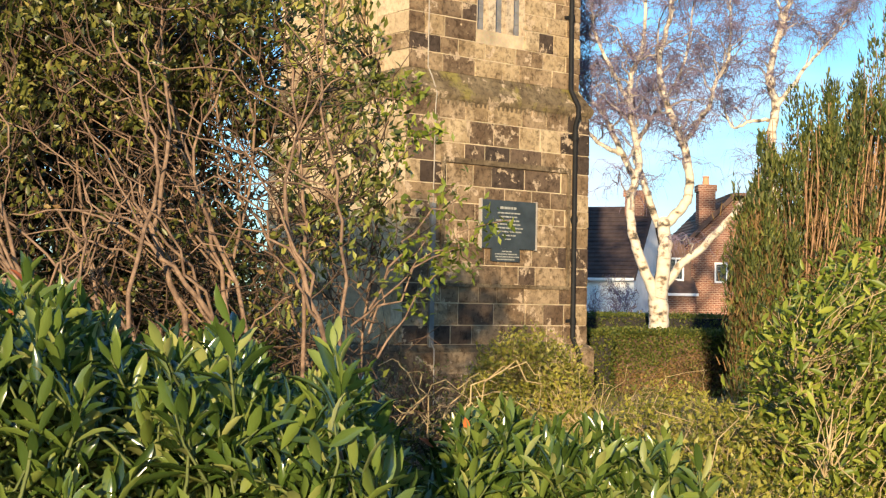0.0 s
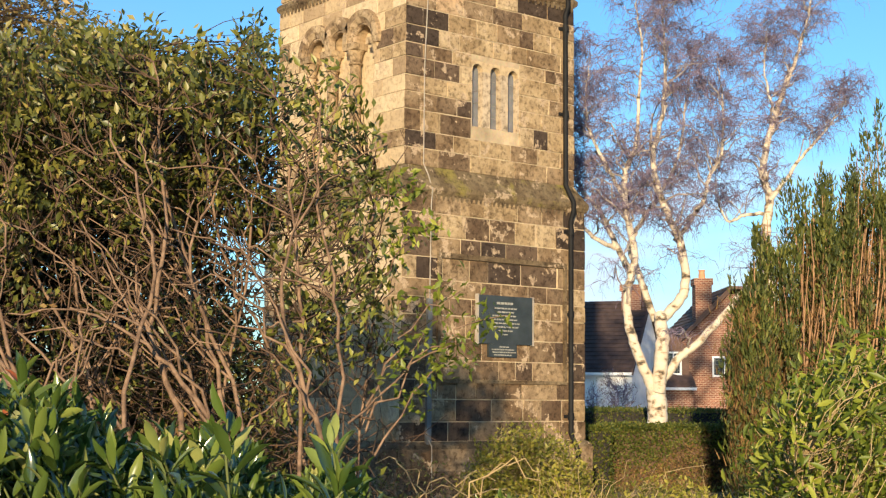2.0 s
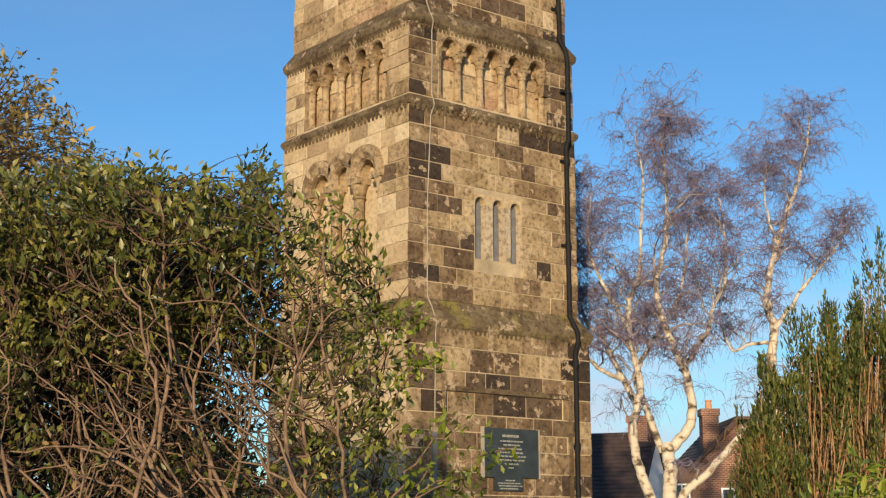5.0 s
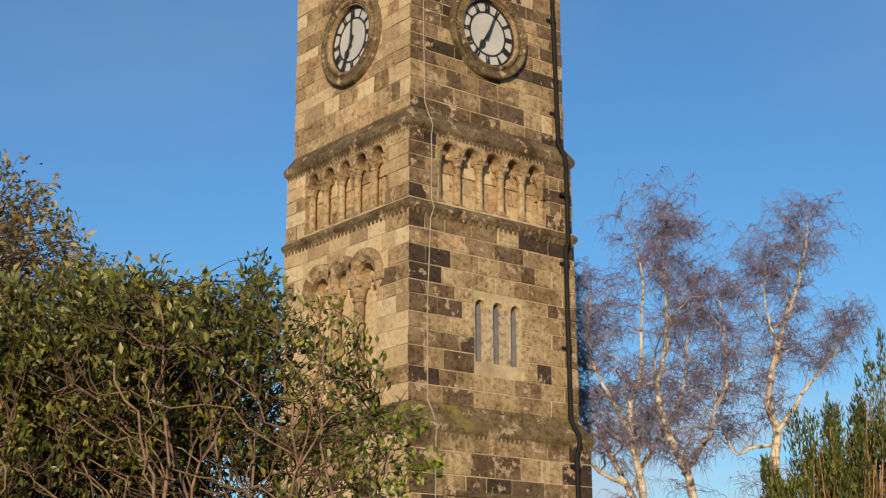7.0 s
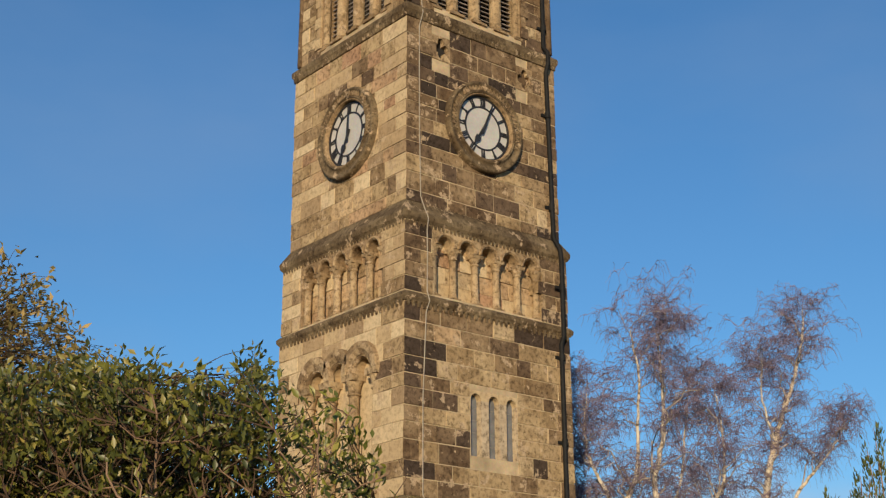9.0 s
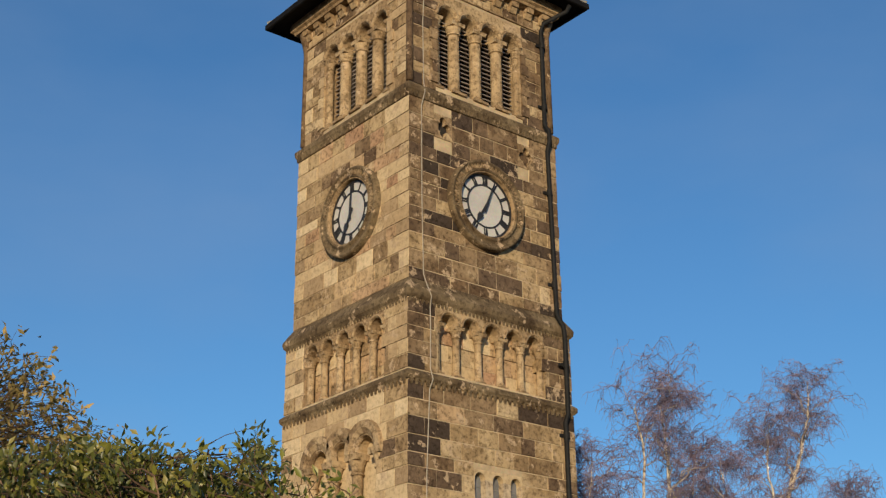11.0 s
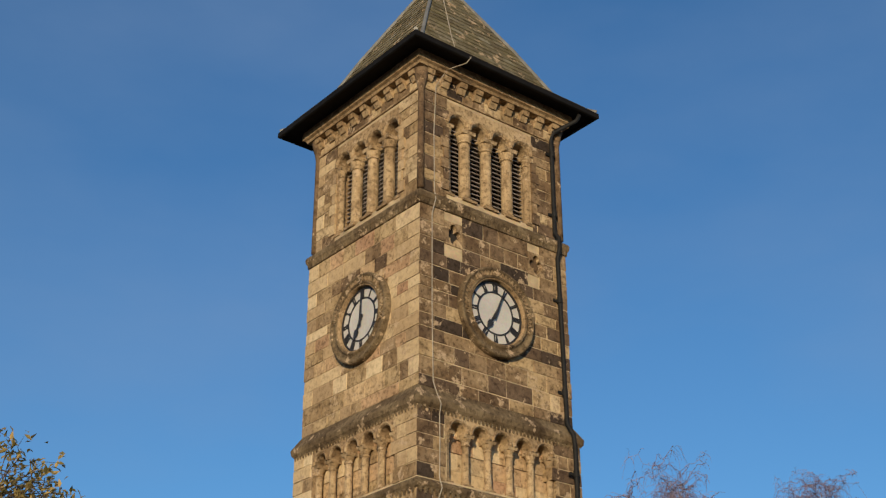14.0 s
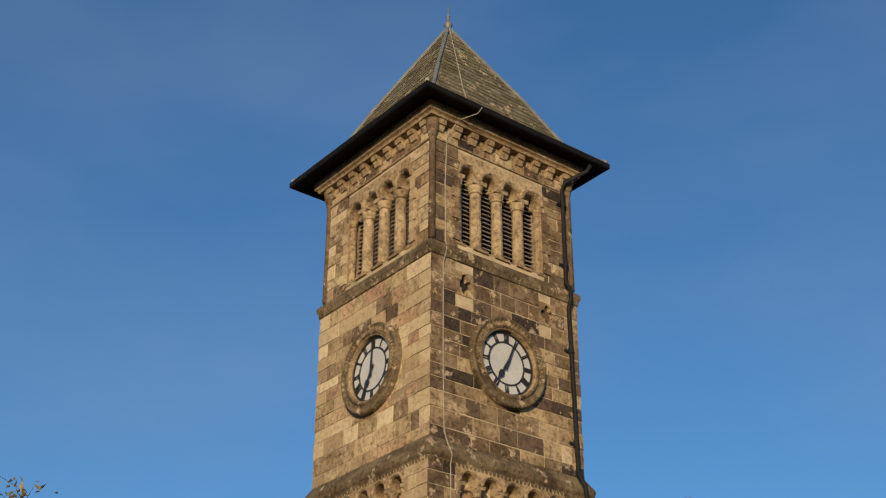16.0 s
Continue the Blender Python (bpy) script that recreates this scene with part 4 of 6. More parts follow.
def leaf_mesh(name, pos, way, length, width, shape, mat, parent, rg, label="", kind="stuff", face_up=0.6):
    """Many leaves in one mesh: each at pos, pointing along way."""
    tv, tf = shape
    n = len(pos)
    y = unit(way)
    up = rg.normal(size=(n, 3)) * (1 - face_up) + np.array((0, 0, face_up))
    z = unit(up - (up * y).sum(1, keepdims=True) * y + 1e-6)
    x = np.cross(y, z)
    length, width = np.broadcast_to(length, n), np.broadcast_to(width, n)
    v = (pos[:, None] + x[:, None] * (tv[None, :, :1] * width[:, None, None]) + y[:, None] * (tv[None, :, 1:2] * length[:, None, None])
         + z[:, None] * (tv[None, :, 2:] * length[:, None, None])).reshape(-1, 3)
    k = len(tv)
    flat = np.concatenate([np.array(q) for q in tf])
    lens = np.array([len(q) for q in tf])
    loops = (flat[None] + (np.arange(n) * k)[:, None]).ravel()
    sizes = np.tile(lens, n)
    starts = np.concatenate([[0], np.cumsum(sizes)[:-1]])
    me = bpy.data.meshes.new(name)
    me.vertices.add(len(v))
    me.vertices.foreach_set("co", v.ravel())
    me.loops.add(len(loops))
    me.loops.foreach_set("vertex_index", loops.astype(np.int32))
    me.polygons.add(len(sizes))
    me.polygons.foreach_set("loop_start", starts.astype(np.int32))
    me.update(calc_edges=True)
    me.materials.append(M[mat])
    ob = new(name, me)
    if parent:
        ob.parent = parent
        ob.location = -Vector(parent.location)
    return tagged(ob, label=label, kind=kind)


def tube_mesh(name, lines, mat, parent, sides=5, label="", kind=""):
    """Round, tapering stems in one mesh: rows of (points, radii)."""
    V, F, base_i = [], [], 0
    ang = np.arange(sides) * 2 * math.pi / sides
    ca, sa = np.cos(ang)[:, None], np.sin(ang)[:, None]
    for pts, rad in lines:
        pts = np.asarray(pts, float)
        m = len(pts)
        d = unit(np.gradient(pts, axis=0))
        ref = np.array((0.31, 0.95, 0.0)) if abs(d[:, 2]).mean() > 0.7 else np.array((0.0, 0.0, 1.0))
        x = unit(np.cross(d, ref))
        y = np.cross(d, x)
        for i in range(m):
            V.append(pts[i] + (x[i] * ca + y[i] * sa) * rad[i])
        for i in range(m - 1):
            a, b = base_i + i * sides, base_i + (i + 1) * sides
            for j in range(sides):
                q = (j + 1) % sides
                F.append((a + j, a + q, b + q, b + j))
        base_i += m * sides
    V = np.concatenate(V)
    ob = raw(name, V.tolist(), F, mat, parent, label, kind, smooth=True)
    if parent:
        ob.location = -Vector(parent.location)
    return ob


def bent(rg, a, b, sag=0.15, wob=0.05, n=6):
    """A crooked line from a to b, bowed upward by sag."""
    a, b = np.asarray(a, float), np.asarray(b, float)
    t = np.linspace(0, 1, n)[:, None]
    p = a + (b - a) * t
    ln = np.linalg.norm(b - a)
    p[:, 2] += (4 * t[:, 0] * (1 - t[:, 0])) * sag * ln
    w = rg.normal(size=(n, 3)) * wob * ln
    w[0] = 0
    w[-1] = 0
    return p + w


def spline(ctrl, n):
    """A smooth line through a few points."""
    c = np.asarray(ctrl, float)
    x = np.linspace(0, len(c) - 1, n)
    i = np.clip(x.astype(int), 0, len(c) - 2)
    t = (x - i)[:, None]
    p0, p1, p2, p3 = c[np.maximum(i - 1, 0)], c[i], c[i + 1], c[np.minimum(i + 2, len(c) - 1)]
    return 0.5 * (2 * p1 + (p2 - p0) * t + (2 * p0 - 5 * p1 + 4 * p2 - p3) * t * t + (3 * p1 - p0 - 3 * p2 + p3) * t ** 3)


def twigs_to(rg, stems, tips, r0, r1, wob=0.06, sag=0.1, reach=1.2):
    """A twig to every tip from a point of the nearest stems below it. Also the way that each tip points."""
    sp = np.concatenate([s[0] for s in stems])
    lines, ways = [], []
    for p in tips:
        d = np.linalg.norm(sp - p, axis=1) + np.maximum(0, sp[:, 2] - p[2] + 0.15) * 3 + rg.uniform(0, 0.5, len(sp)) * reach
        q = sp[int(np.argmin(d))]
        ln = bent(rg, q, p, sag, wob, 5)
        lines.append((ln, np.linspace(r0, r1, 5)))
        ways.append(ln[-1] - ln[-2])
    return lines, unit(np.array(ways))


def around(rg, tips, ways, per, spread, back, lift):
    """Leaf places and directions about each tip."""
    n = len(tips)
    k = n * per
    i = np.repeat(np.arange(n), per)
    pos = tips[i] - ways[i] * (rg.random((k, 1)) * back) + rg.normal(size=(k, 3)) * spread
    way = ways[i] * 0.6 + rg.normal(size=(k, 3)) * 0.7 + np.array((0, 0, lift))
    return pos, way


# ---- cherry laurels in front ----
def laurel(name, label, place, spots, count, seed, top, low, orange):
    """Shoots with whorls of long glossy leaves under a rolling top."""
    rg = np.random.default_rng(seed)
    ob = base(name, label, "shrub", tuple(at(*place)), group="cherry laurels")
    d0, d1, s0, s1 = spots
    pos, way, ln = [], [], []
    stems, woody = [], []
    ori_p, ori_w = [], []
    for i in range(count):
        d, s = rg.uniform(d0, d1), rg.uniform(s0, s1)
        t = top(d, s) + rg.normal() * 0.05
        if t < low + 0.1:
            continue
        z = t - abs(rg.normal()) * 0.28 if rg.random() < 0.75 else rg.uniform(low, t)
        p = at(d, s, max(z, low))
        ax = unit(np.array((rg.normal() * 0.35 - 0.15, rg.normal() * 0.35 - 0.2, 1.0)))
        side = unit(np.cross(ax, np.array((0.3, 0.8, 0.1))))
        oth = np.cross(ax, side)
        stems.append((bent(rg, p - ax * 0.35 + rg.normal(size=3) * 0.05, p, 0, 0.04, 4), (0.006, 0.005, 0.004, 0.003)))
        if i % 14 == 0:
            woody.append((bent(rg, at(d + rg.normal() * 0.1, s + rg.normal() * 0.1, -0.03), p - ax * 0.3, 0.0, 0.04, 6), np.linspace(0.014, 0.006, 6)))
        leaves = rg.integers(9, 15)
        for j in range(leaves):
            a = j * 2.4 + rg.uniform(-.3, .3)
            f = j / leaves
            el = 0.35 + 0.95 * f + rg.normal() * 0.22
            w = (side * math.cos(a) + oth * math.sin(a)) * math.cos(el) + ax * math.sin(el)
            pos.append(p - ax * (0.17 * (1 - f)) + w * 0.005)
            way.append(w)
            ln.append(rg.uniform(0.10, 0.165) * (1.0 - 0.3 * f))
        if rg.random() < orange:
            ori_p.append(p + ax * 0.05)
            ori_w.append(ax + rg.normal(size=3) * 0.5)
    pos, way, ln = np.array(pos), np.array(way), np.array(ln)
    leaf_mesh("foliage", pos, way, ln, ln * 0.27, LANCE, "laurel_leaf", ob, rg, face_up=0.7)
    tube_mesh("stems", stems, "green_stem", ob, 4, kind="stuff")
    tube_mesh("woody_stems", woody, "stem_brown", ob, 6, kind="stuff")
    if ori_p:
        leaf_mesh("withered_leaves", np.array(ori_p), np.array(ori_w), 0.075, 0.03, LANCE, "laurel_orange", ob, rg, "orange withered leaves")
    return ob


def laurel_top(d, s):
    q = float(np.interp(s / d, [-0.5, -0.31, -0.27, -0.215, -0.147, -0.115, -0.067, -0.038, -0.02], [0.05, 0.025, 0.022, -0.022, -0.006, -0.042, -0.038, -0.06, -0.10]))
    return 1.65 + q * d - 0.15


laurel("cherry_laurel", "dense dark glossy cherry laurel with long leaves and orange tips", (4.8, -1.1), (3.5, 6.2, -2.3, -0.12), 2000, 1, laurel_top, 0.55, 0.012)
laurel("cherry_laurel", "low glossy green cherry laurel with upright shoots", (5.3, 0.35), (4.6, 6.0, -0.3, 0.92), 760, 2,
       lambda d, s: 1.17 - 0.55 * (s - 0.36) ** 2 - 0.10 * (s < 0.05) + 0.03 * math.sin(9 * s), 0.45, 0.012)


# ---- the tall shrub ----
rg = np.random.default_rng(7)
shrub = base("evergreen_shrub", "tall leggy evergreen shrub with bare reddish-brown stems below", "shrub", tuple(at(9.0, -1.6)))


def shrub_top(s):
    return float(np.interp(s, [-4.5, -3.4, -2.83, -2.39, -2.0, -1.64, -1.38, -1.22, -1.05, -0.81, -0.59, -0.45, -0.34, -0.2, -0.12], [3.5, 3.75, 3.92, 4.05, 4.05, 3.94, 3.84, 4.10, 3.95, 3.77, 3.70, 3.40, 3.2, 2.7, 2.5]))


# long stems that rise from the right and lean over to the left: depth, foot radius, then (aside, up) on the way
STEMS = [
    (7.9, 0.024, [(-1.60, 0.2), (-1.78, 1.05), (-2.10, 1.52), (-2.42, 1.70), (-2.90, 1.84)]),
    (8.0, 0.020, [(-1.85, 0.2), (-2.02, 1.0), (-2.20, 1.45), (-2.6, 1.95), (-2.95, 2.35)]),
    (8.3, 0.025, [(-0.90, 0.2), (-1.02, 1.05), (-1.33, 1.50), (-1.60, 1.85), (-1.85, 2.02), (-2.2, 2.2)]),
    (8.5, 0.023, [(-1.42, 0.3), (-1.52, 1.40), (-1.72, 2.0), (-1.68, 2.55), (-1.72, 3.15), (-1.78, 3.7)]),
    (8.2, 0.025, [(-0.48, 0.2), (-0.65, 1.05), (-0.70, 1.50), (-0.90, 1.98), (-0.93, 2.42), (-0.74, 2.90)]),
    (8.3, 0.013, [(-0.55, 0.4), (-0.60, 1.6), (-0.62, 2.3), (-0.74, 2.85), (-0.72, 3.4)]),
    (8.6, 0.020, [(-1.15, 0.2), (-1.28, 1.2), (-1.38, 1.9), (-1.55, 2.5), (-1.3, 3.1)]),
    (8.0, 0.017, [(-1.70, 0.5), (-1.78, 1.5), (-1.66, 2.25), (-1.72, 2.75), (-1.92, 3.2)]),
    (8.4, 0.016, [(-0.85, 0.3), (-0.82, 1.7), (-0.86, 2.5), (-0.98, 3.2)])]
ROOTS = [(8.6, -0.75, -1.10, 3.7), (8.8, -1.6, -2.6, 3.4), (8.8, -1.7, -2.1, 4.0), (8.4, -1.9, -3.1, 3.1), (8.6, -2.1, -2.7, 3.9), (8.9, -2.5, -3.3, 3.7), (9.2, -1.0, -0.8, 3.5), (9.4, -1.5, -1.8, 4.0),
         (9.5, -2.2, -2.4, 4.0), (9.3, -0.6, -0.45, 3.2), (9.0, -2.9, -3.4, 3.6), (8.0, -1.1, -2.3, 2.4), (8.7, -3.2, -3.9, 3.3), (9.6, -3.0, -3.0, 3.8), (8.9, -1.3, -1.25, 3.9), (8.1, -1.5, -2.9, 2.1), (8.2, -0.7, -1.9, 2.2), (8.1, -2.2, -3.0, 2.7)]
stems = []
ways_up = [[at(d, *p) for p in line] + [r] for d, r, line in STEMS]
for d, s, s2, h in ROOTS:
    a, b = at(d, s + (0.5 if s < -0.9 else 0.0), -0.05), at(d + rg.uniform(-.5, .7), s2 - (0.7 if s < -0.7 else 0) * rg.uniform(0.2, 1.3), h)
    m1 = a * 0.62 + b * 0.38 + np.array((0, 0, 0.05)) + rg.normal(size=3) * 0.14
    m2 = a * 0.3 + b * 0.7 + np.array((0, 0, 0.12)) + rg.normal(size=3) * 0.16
    ways_up.append([a, m1, m2, b, rg.uniform(0.011, 0.021)])
for *ctrl, r in ways_up:
    ctrl[0] = ctrl[0] * np.array((1, 1, 0)) + np.array((0, 0, -0.05))
    pts = spline(ctrl, 18)
    pts[1:] += rg.normal(size=(17, 3)) * 0.014
    rad = np.linspace(r, 0.006, 18)
    stems.append((pts, rad))
    tube_mesh("stem", [(pts, rad)], "stem_brown", shrub, 7)
    # side limbs
    for q in range(4):
        i = int(rg.integers(6, 15))
        e = pts[i] + np.array((0, 0, rg.uniform(0.25, 0.9))) + np.array((RT[0], RT[1], 0)) * rg.uniform(-1.2, 0.35) + rg.normal(size=3) * 0.22
        e[2] = min(e[2], 3.55)
        lp = bent(rg, pts[i], e, 0.08, 0.03, 9)
        stems.append((lp, np.linspace(rad[i] * 0.65, 0.004, 9)))
tube_mesh("side_limbs", [x for x in stems if len(x[0]) == 9], "stem_brown", shrub, 6, kind="stuff")
tips = []
while len(tips) < 2850:
    d, s, z = rg.uniform(8.25, 10.6), rg.uniform(-4.2, -0.28), rg.uniform(0.7, 4.5)
    t = 1.65 + (shrub_top(s * 9 / d) - 1.65) * d / 9
    if z > t - 0.10 + min(0.16, rg.normal() ** 2 * 0.07):
        continue
    if s > -0.75 and z < 1.9 and rg.random() < 0.8:
        continue
    clump = noise.noise(Vector((d * 1.1, s * 1.5, z * 1.5)))
    hollow = 0.07 + 0.93 * min(1, max(0, (z - (t - 1.35 - 1.3 * clump)) / 0.8)) ** 1.5
    if d < 8.8:
        hollow *= 0.3 + 0.7 * (z > t - 0.5)
    if clump < -0.18 and rg.random() < 0.7:
        continue
    if s / d > -0.117:
        hollow = 0.0 if not 8.3 < d < 9.4 else 0.55 if z > 2.8 else 0.3 if z > 1.9 else 0.06
    # thin places where the light comes through
    if ((s + 1.3) / 0.2) ** 2 + ((z - 2.45) / 0.4) ** 2 < 1 and rg.random() < 0.85:
        continue
    if rg.random() < hollow:
        tips.append(at(d, s, z))
tips = np.array(tips)
lines, ways = twigs_to(rg, stems, tips, 0.007, 0.002, 0.045, -0.05)
tube_mesh("twigs", lines, "twig_brown", shrub, 3, kind="stuff")
pos, way = around(rg, tips, ways, 10, 0.05, 0.16, 0.25)
ln = rg.uniform(0.045, 0.095, len(pos))
# leaves at the right take the lighter copy, coloured as sunlit
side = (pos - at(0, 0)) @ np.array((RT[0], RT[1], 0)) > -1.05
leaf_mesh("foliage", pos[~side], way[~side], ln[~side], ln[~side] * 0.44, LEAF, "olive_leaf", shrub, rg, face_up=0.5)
leaf_mesh("foliage", pos[side], way[side], ln[side], ln[side] * 0.44, LEAF, "sunlit_olive", shrub, rg, "sparser sunlit yellow-green leaves", face_up=0.5)
# bare twigs that tangle below
tan = []
for i in range(950):
    a = at(rg.uniform(8.5, 10.0), rg.uniform(-3.9, -0.4), rg.uniform(0.2, 2.9))
    b = a + np.array((RT[0], RT[1], 0)) * (rg.normal() * 0.45 - 0.25) + np.array((FW[0], FW[1], 0)) * rg.normal() * 0.2 + np.array((0, 0, rg.uniform(-0.1, 0.75)))
    tan.append((bent(rg, a, b, rg.uniform(0, .22), 0.07, 7), np.linspace(rg.uniform(0.003, 0.008), 0.002, 7)))
tube_mesh("bare_twigs", tan, "twig_brown", shrub, 4, "tangle of bare brown twigs", kind="stuff")
n = 900
pos = many_at(np.stack([rg.uniform(8.2, 10.4, n), rg.uniform(-4.0, -0.7, n), rg.uniform(0.1, 2.3, n)], 1))
leaf_mesh("dead_leaves", pos, rg.normal(size=(n, 3)), 0.06, 0.03, LEAF, "dry_leaf", shrub, rg, face_up=0.2)
# the sprays that reach out over the stonework
sprig = []
for (d, s, z), (d2, s2, z2) in (((8.6, -0.45, 1.45), (8.9, 0.42, 2.18)), ((8.6, -0.45, 1.6), (8.8, 0.12, 2.32)), ((8.7, -0.4, 1.3), (8.9, 0.05, 1.85)), ((8.7, -0.4, 2.3), (9.0, -0.10, 2.75)),
                                ((8.5, -0.5, 2.6), (9.0, -0.18, 3.02)), ((8.5, -0.55, 1.5), (8.9, 0.2, 2.0))):
    sprig.append((bent(rg, at(d, s, z), at(d2, s2, z2), 0.12, 0.03, 10), np.linspace(0.009, 0.003, 10)))
tube_mesh("reaching_twigs", sprig, "stem_brown", shrub, 5, kind="stuff")
tp = np.concatenate([s[0][4:] for s in sprig])
tp = np.repeat(tp, 3, 0) + rg.normal(size=(len(tp) * 3, 3)) * 0.06
pos, way = around(rg, tp, unit(rg.normal(size=(len(tp), 3)) + np.array((0.3, -0.3, 0.2))), 5, 0.04, 0.06, 0.2)
ln = rg.uniform(0.05, 0.085, len(pos))
# sun on these sprays is put into a brighter leaf colour
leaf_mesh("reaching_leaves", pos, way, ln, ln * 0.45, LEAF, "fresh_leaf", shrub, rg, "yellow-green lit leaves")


# ---- a tree in yellowing leaf behind it ----
def leafy_tree(name, label, place, height, tips, leaf, size, mat, seed, trunk_r=0.12, per=9):
    rg = np.random.default_rng(seed)
    ob = base(name, label, "tree", tuple(at(*place)))
    a = at(*place, -0.1)
    main = spline([a, a + (0.05, 0.1, height * .35), a + (-.1, 0.05, height * .65), a + (0, 0, height * .93)], 16)
    rad = np.linspace(trunk_r, 0.012, 16)
    tube_mesh("trunk", [(main, rad)], "stem_brown", ob, 9)
    limbs = [(main, rad)]
    for i in range(26):
        j = int(rg.integers(4, 15))
        e = main[j] + np.array((rg.normal() * 0.8, rg.normal() * 0.8, rg.uniform(0.4, 1.3)))
        limbs.append((bent(rg, main[j], e, 0.1, 0.05, 8), np.linspace(rad[j] * 0.5, 0.006, 8)))
    tube_mesh("limbs", limbs[1:], "stem_brown", ob, 6, kind="stuff")
    lines, ways = twigs_to(rg, limbs, tips, 0.008, 0.002)
    tube_mesh("twigs", lines, "twig_brown", ob, 3, kind="stuff")
    pos, way = around(rg, tips, ways, per, 0.07, 0.2, 0.0)
    ln = rg.uniform(size * 0.7, size * 1.2, len(pos))
    leaf_mesh("crown", pos, way, ln, ln * 0.4, leaf, mat, ob, rg)
    return ob


rg = np.random.default_rng(12)
tips = []
while len(tips) < 1300:
    d, s, z = rg.uniform(13, 15.5), rg.uniform(-6.0, -3.4), rg.uniform(3.2, 6.6)
    if z < np.interp(s, [-6.6, -5.2, -4.5, -4.2, -3.95, -3.65, -3.4], [6.5, 6.6, 6.45, 6.3, 6.0, 5.7, 5.3]) + rg.normal() * 0.12:
        tips.append(at(d, s, z))
leafy_tree("tree", "small tree with thin yellow-brown autumn leaves", (14.2, -4.9), 6.2, np.array(tips), LEAF, 0.10, "golden_leaf", 13)


# ---- low bushes and scrub ----
def bush(name, label, place, box, count, per, leaf, size, ratio, mat, seed, stem_mat="dry_stem", roots=16, r=0.009, top=None, category="bush", stiff=0.2):
    """Many thin stems from the ground and leaves along their twigs, in a rounded heap."""
    rg = np.random.default_rng(seed)
    ob = base(name, label, category, tuple(at(*place)))
    d0, d1, s0, s1, z0, z1 = box
    tips = []
    while len(tips) < count:
        d, s, z = rg.uniform(d0, d1), rg.uniform(s0, s1), rg.uniform(z0, z1)
        x = (s - (s0 + s1) / 2) / ((s1 - s0) / 2)
        y = (d - (d0 + d1) / 2) / ((d1 - d0) / 2)
        t = top(s) if top else z0 + (z1 - z0) * math.sqrt(max(0, 1 - 0.75 * x * x - 0.5 * y * y))
        if z < t + rg.normal() * 0.05:
            tips.append(at(d, s, z))
    tips = np.array(tips)
    stems = []
    for i in range(roots):
        e = tips[int(rg.integers(len(tips)))]
        a = at(rg.uniform(d0 * .7 + d1 * .3, d0 * .3 + d1 * .7), rg.uniform(s0 * .75 + s1 * .25, s0 * .25 + s1 * .75), -0.04)
        stems.append((bent(rg, a, e, 0.06, 0.05, 10), np.linspace(r, r * 0.35, 10)))
    tube_mesh("stems", stems, stem_mat, ob, 5, kind="stuff")
    lines, ways = twigs_to(rg, stems, tips, r * 0.5, r * 0.2)
    tube_mesh("twigs", lines, stem_mat, ob, 3, kind="stuff")
    pos, way = around(rg, tips, ways, per, size * 0.9, size * 2.5, stiff)
    ln = rg.uniform(size * 0.65, size * 1.25, len(pos))
    leaf_mesh("foliage", pos, way, ln, ln * ratio, leaf, mat, ob, rg, face_up=0.4)
    return ob


# added behind the tall shrub as a backing, its leaves coloured as shade
bush("backing_bush", "dense evergreen backing bush, leaves darkened for shade, with brown inner twigs", (12.2, -4.0), (11.0, 13.2, -4.7, -1.7, 0.1, 4.2), 3600, 11, LEAF, 0.10, 0.5, "shade_leaf", 38, "twig_brown", 50, 0.02,
     top=lambda s: float(np.interp(s, [-4.7, -4.5, -3.0, -2.2, -1.95, -1.7], [4.3, 4.3, 4.2, 4.0, 2.5, 2.2])))
bush("bush", "sunlit yellow-green bush at the foot of the tower", (16.4, 1.0), (15.4, 17.2, 0.22, 1.80, 0.05, 1.36), 1500, 10, LEAF, 0.06, 0.5, "lime_leaf", 31)
bush("bush", "twiggy half-bare bush with few green leaves", (15.5, -0.3), (14.5, 17.0, -1.3, 0.5, 0.05, 1.05), 420, 4, LEAF, 0.05, 0.45, "olive_leaf", 32, "twig_brown")
bush("bush", "tall fresh green bush with narrow drooping leaves", (9.3, 2.9), (8.3, 10.3, 2.08, 4.1, 0.2, 2.15), 1300, 9, LANCE, 0.10, 0.30, "fresh_leaf", 33, "dry_stem", 22, 0.011,
     top=lambda s: float(np.interp(s, [2.0, 2.2, 2.5, 2.8, 3.2, 4.1], [1.2, 1.70, 1.9, 2.05, 2.1, 2.1])))
bush("bush", "shaded dark green bush below the conifers", (12.5, 4.0), (11.4, 13.6, 2.75, 5.4, 0.0, 1.35), 600, 8, LEAF, 0.07, 0.45, "olive_leaf", 34)
bush("scrub", "pale yellow-green scrub with dry grass stems", (10.5, 2.0), (8.6, 12.6, 1.05, 3.1, 0.0, 0.98), 2200, 10, LEAF, 0.05, 0.48, "lime_leaf", 35, "dry_stem", 60, 0.006,
     top=lambda s: 0.86 + 0.12 * math.sin(4 * s) - 0.3 * max(0, 1.5 - s) / 0.45, category="scrub")
bush("scrub", "low straggling yellow-green scrub with dry stems", (7.3, 1.6), (6.3, 8.6, 0.95, 2.5, 0.0, 0.82), 1200, 10, LEAF, 0.05, 0.48, "lime_leaf", 36, "dry_stem", 50, 0.005,
     top=lambda s: 0.66 + 0.1 * math.sin(5 * s), category="scrub")
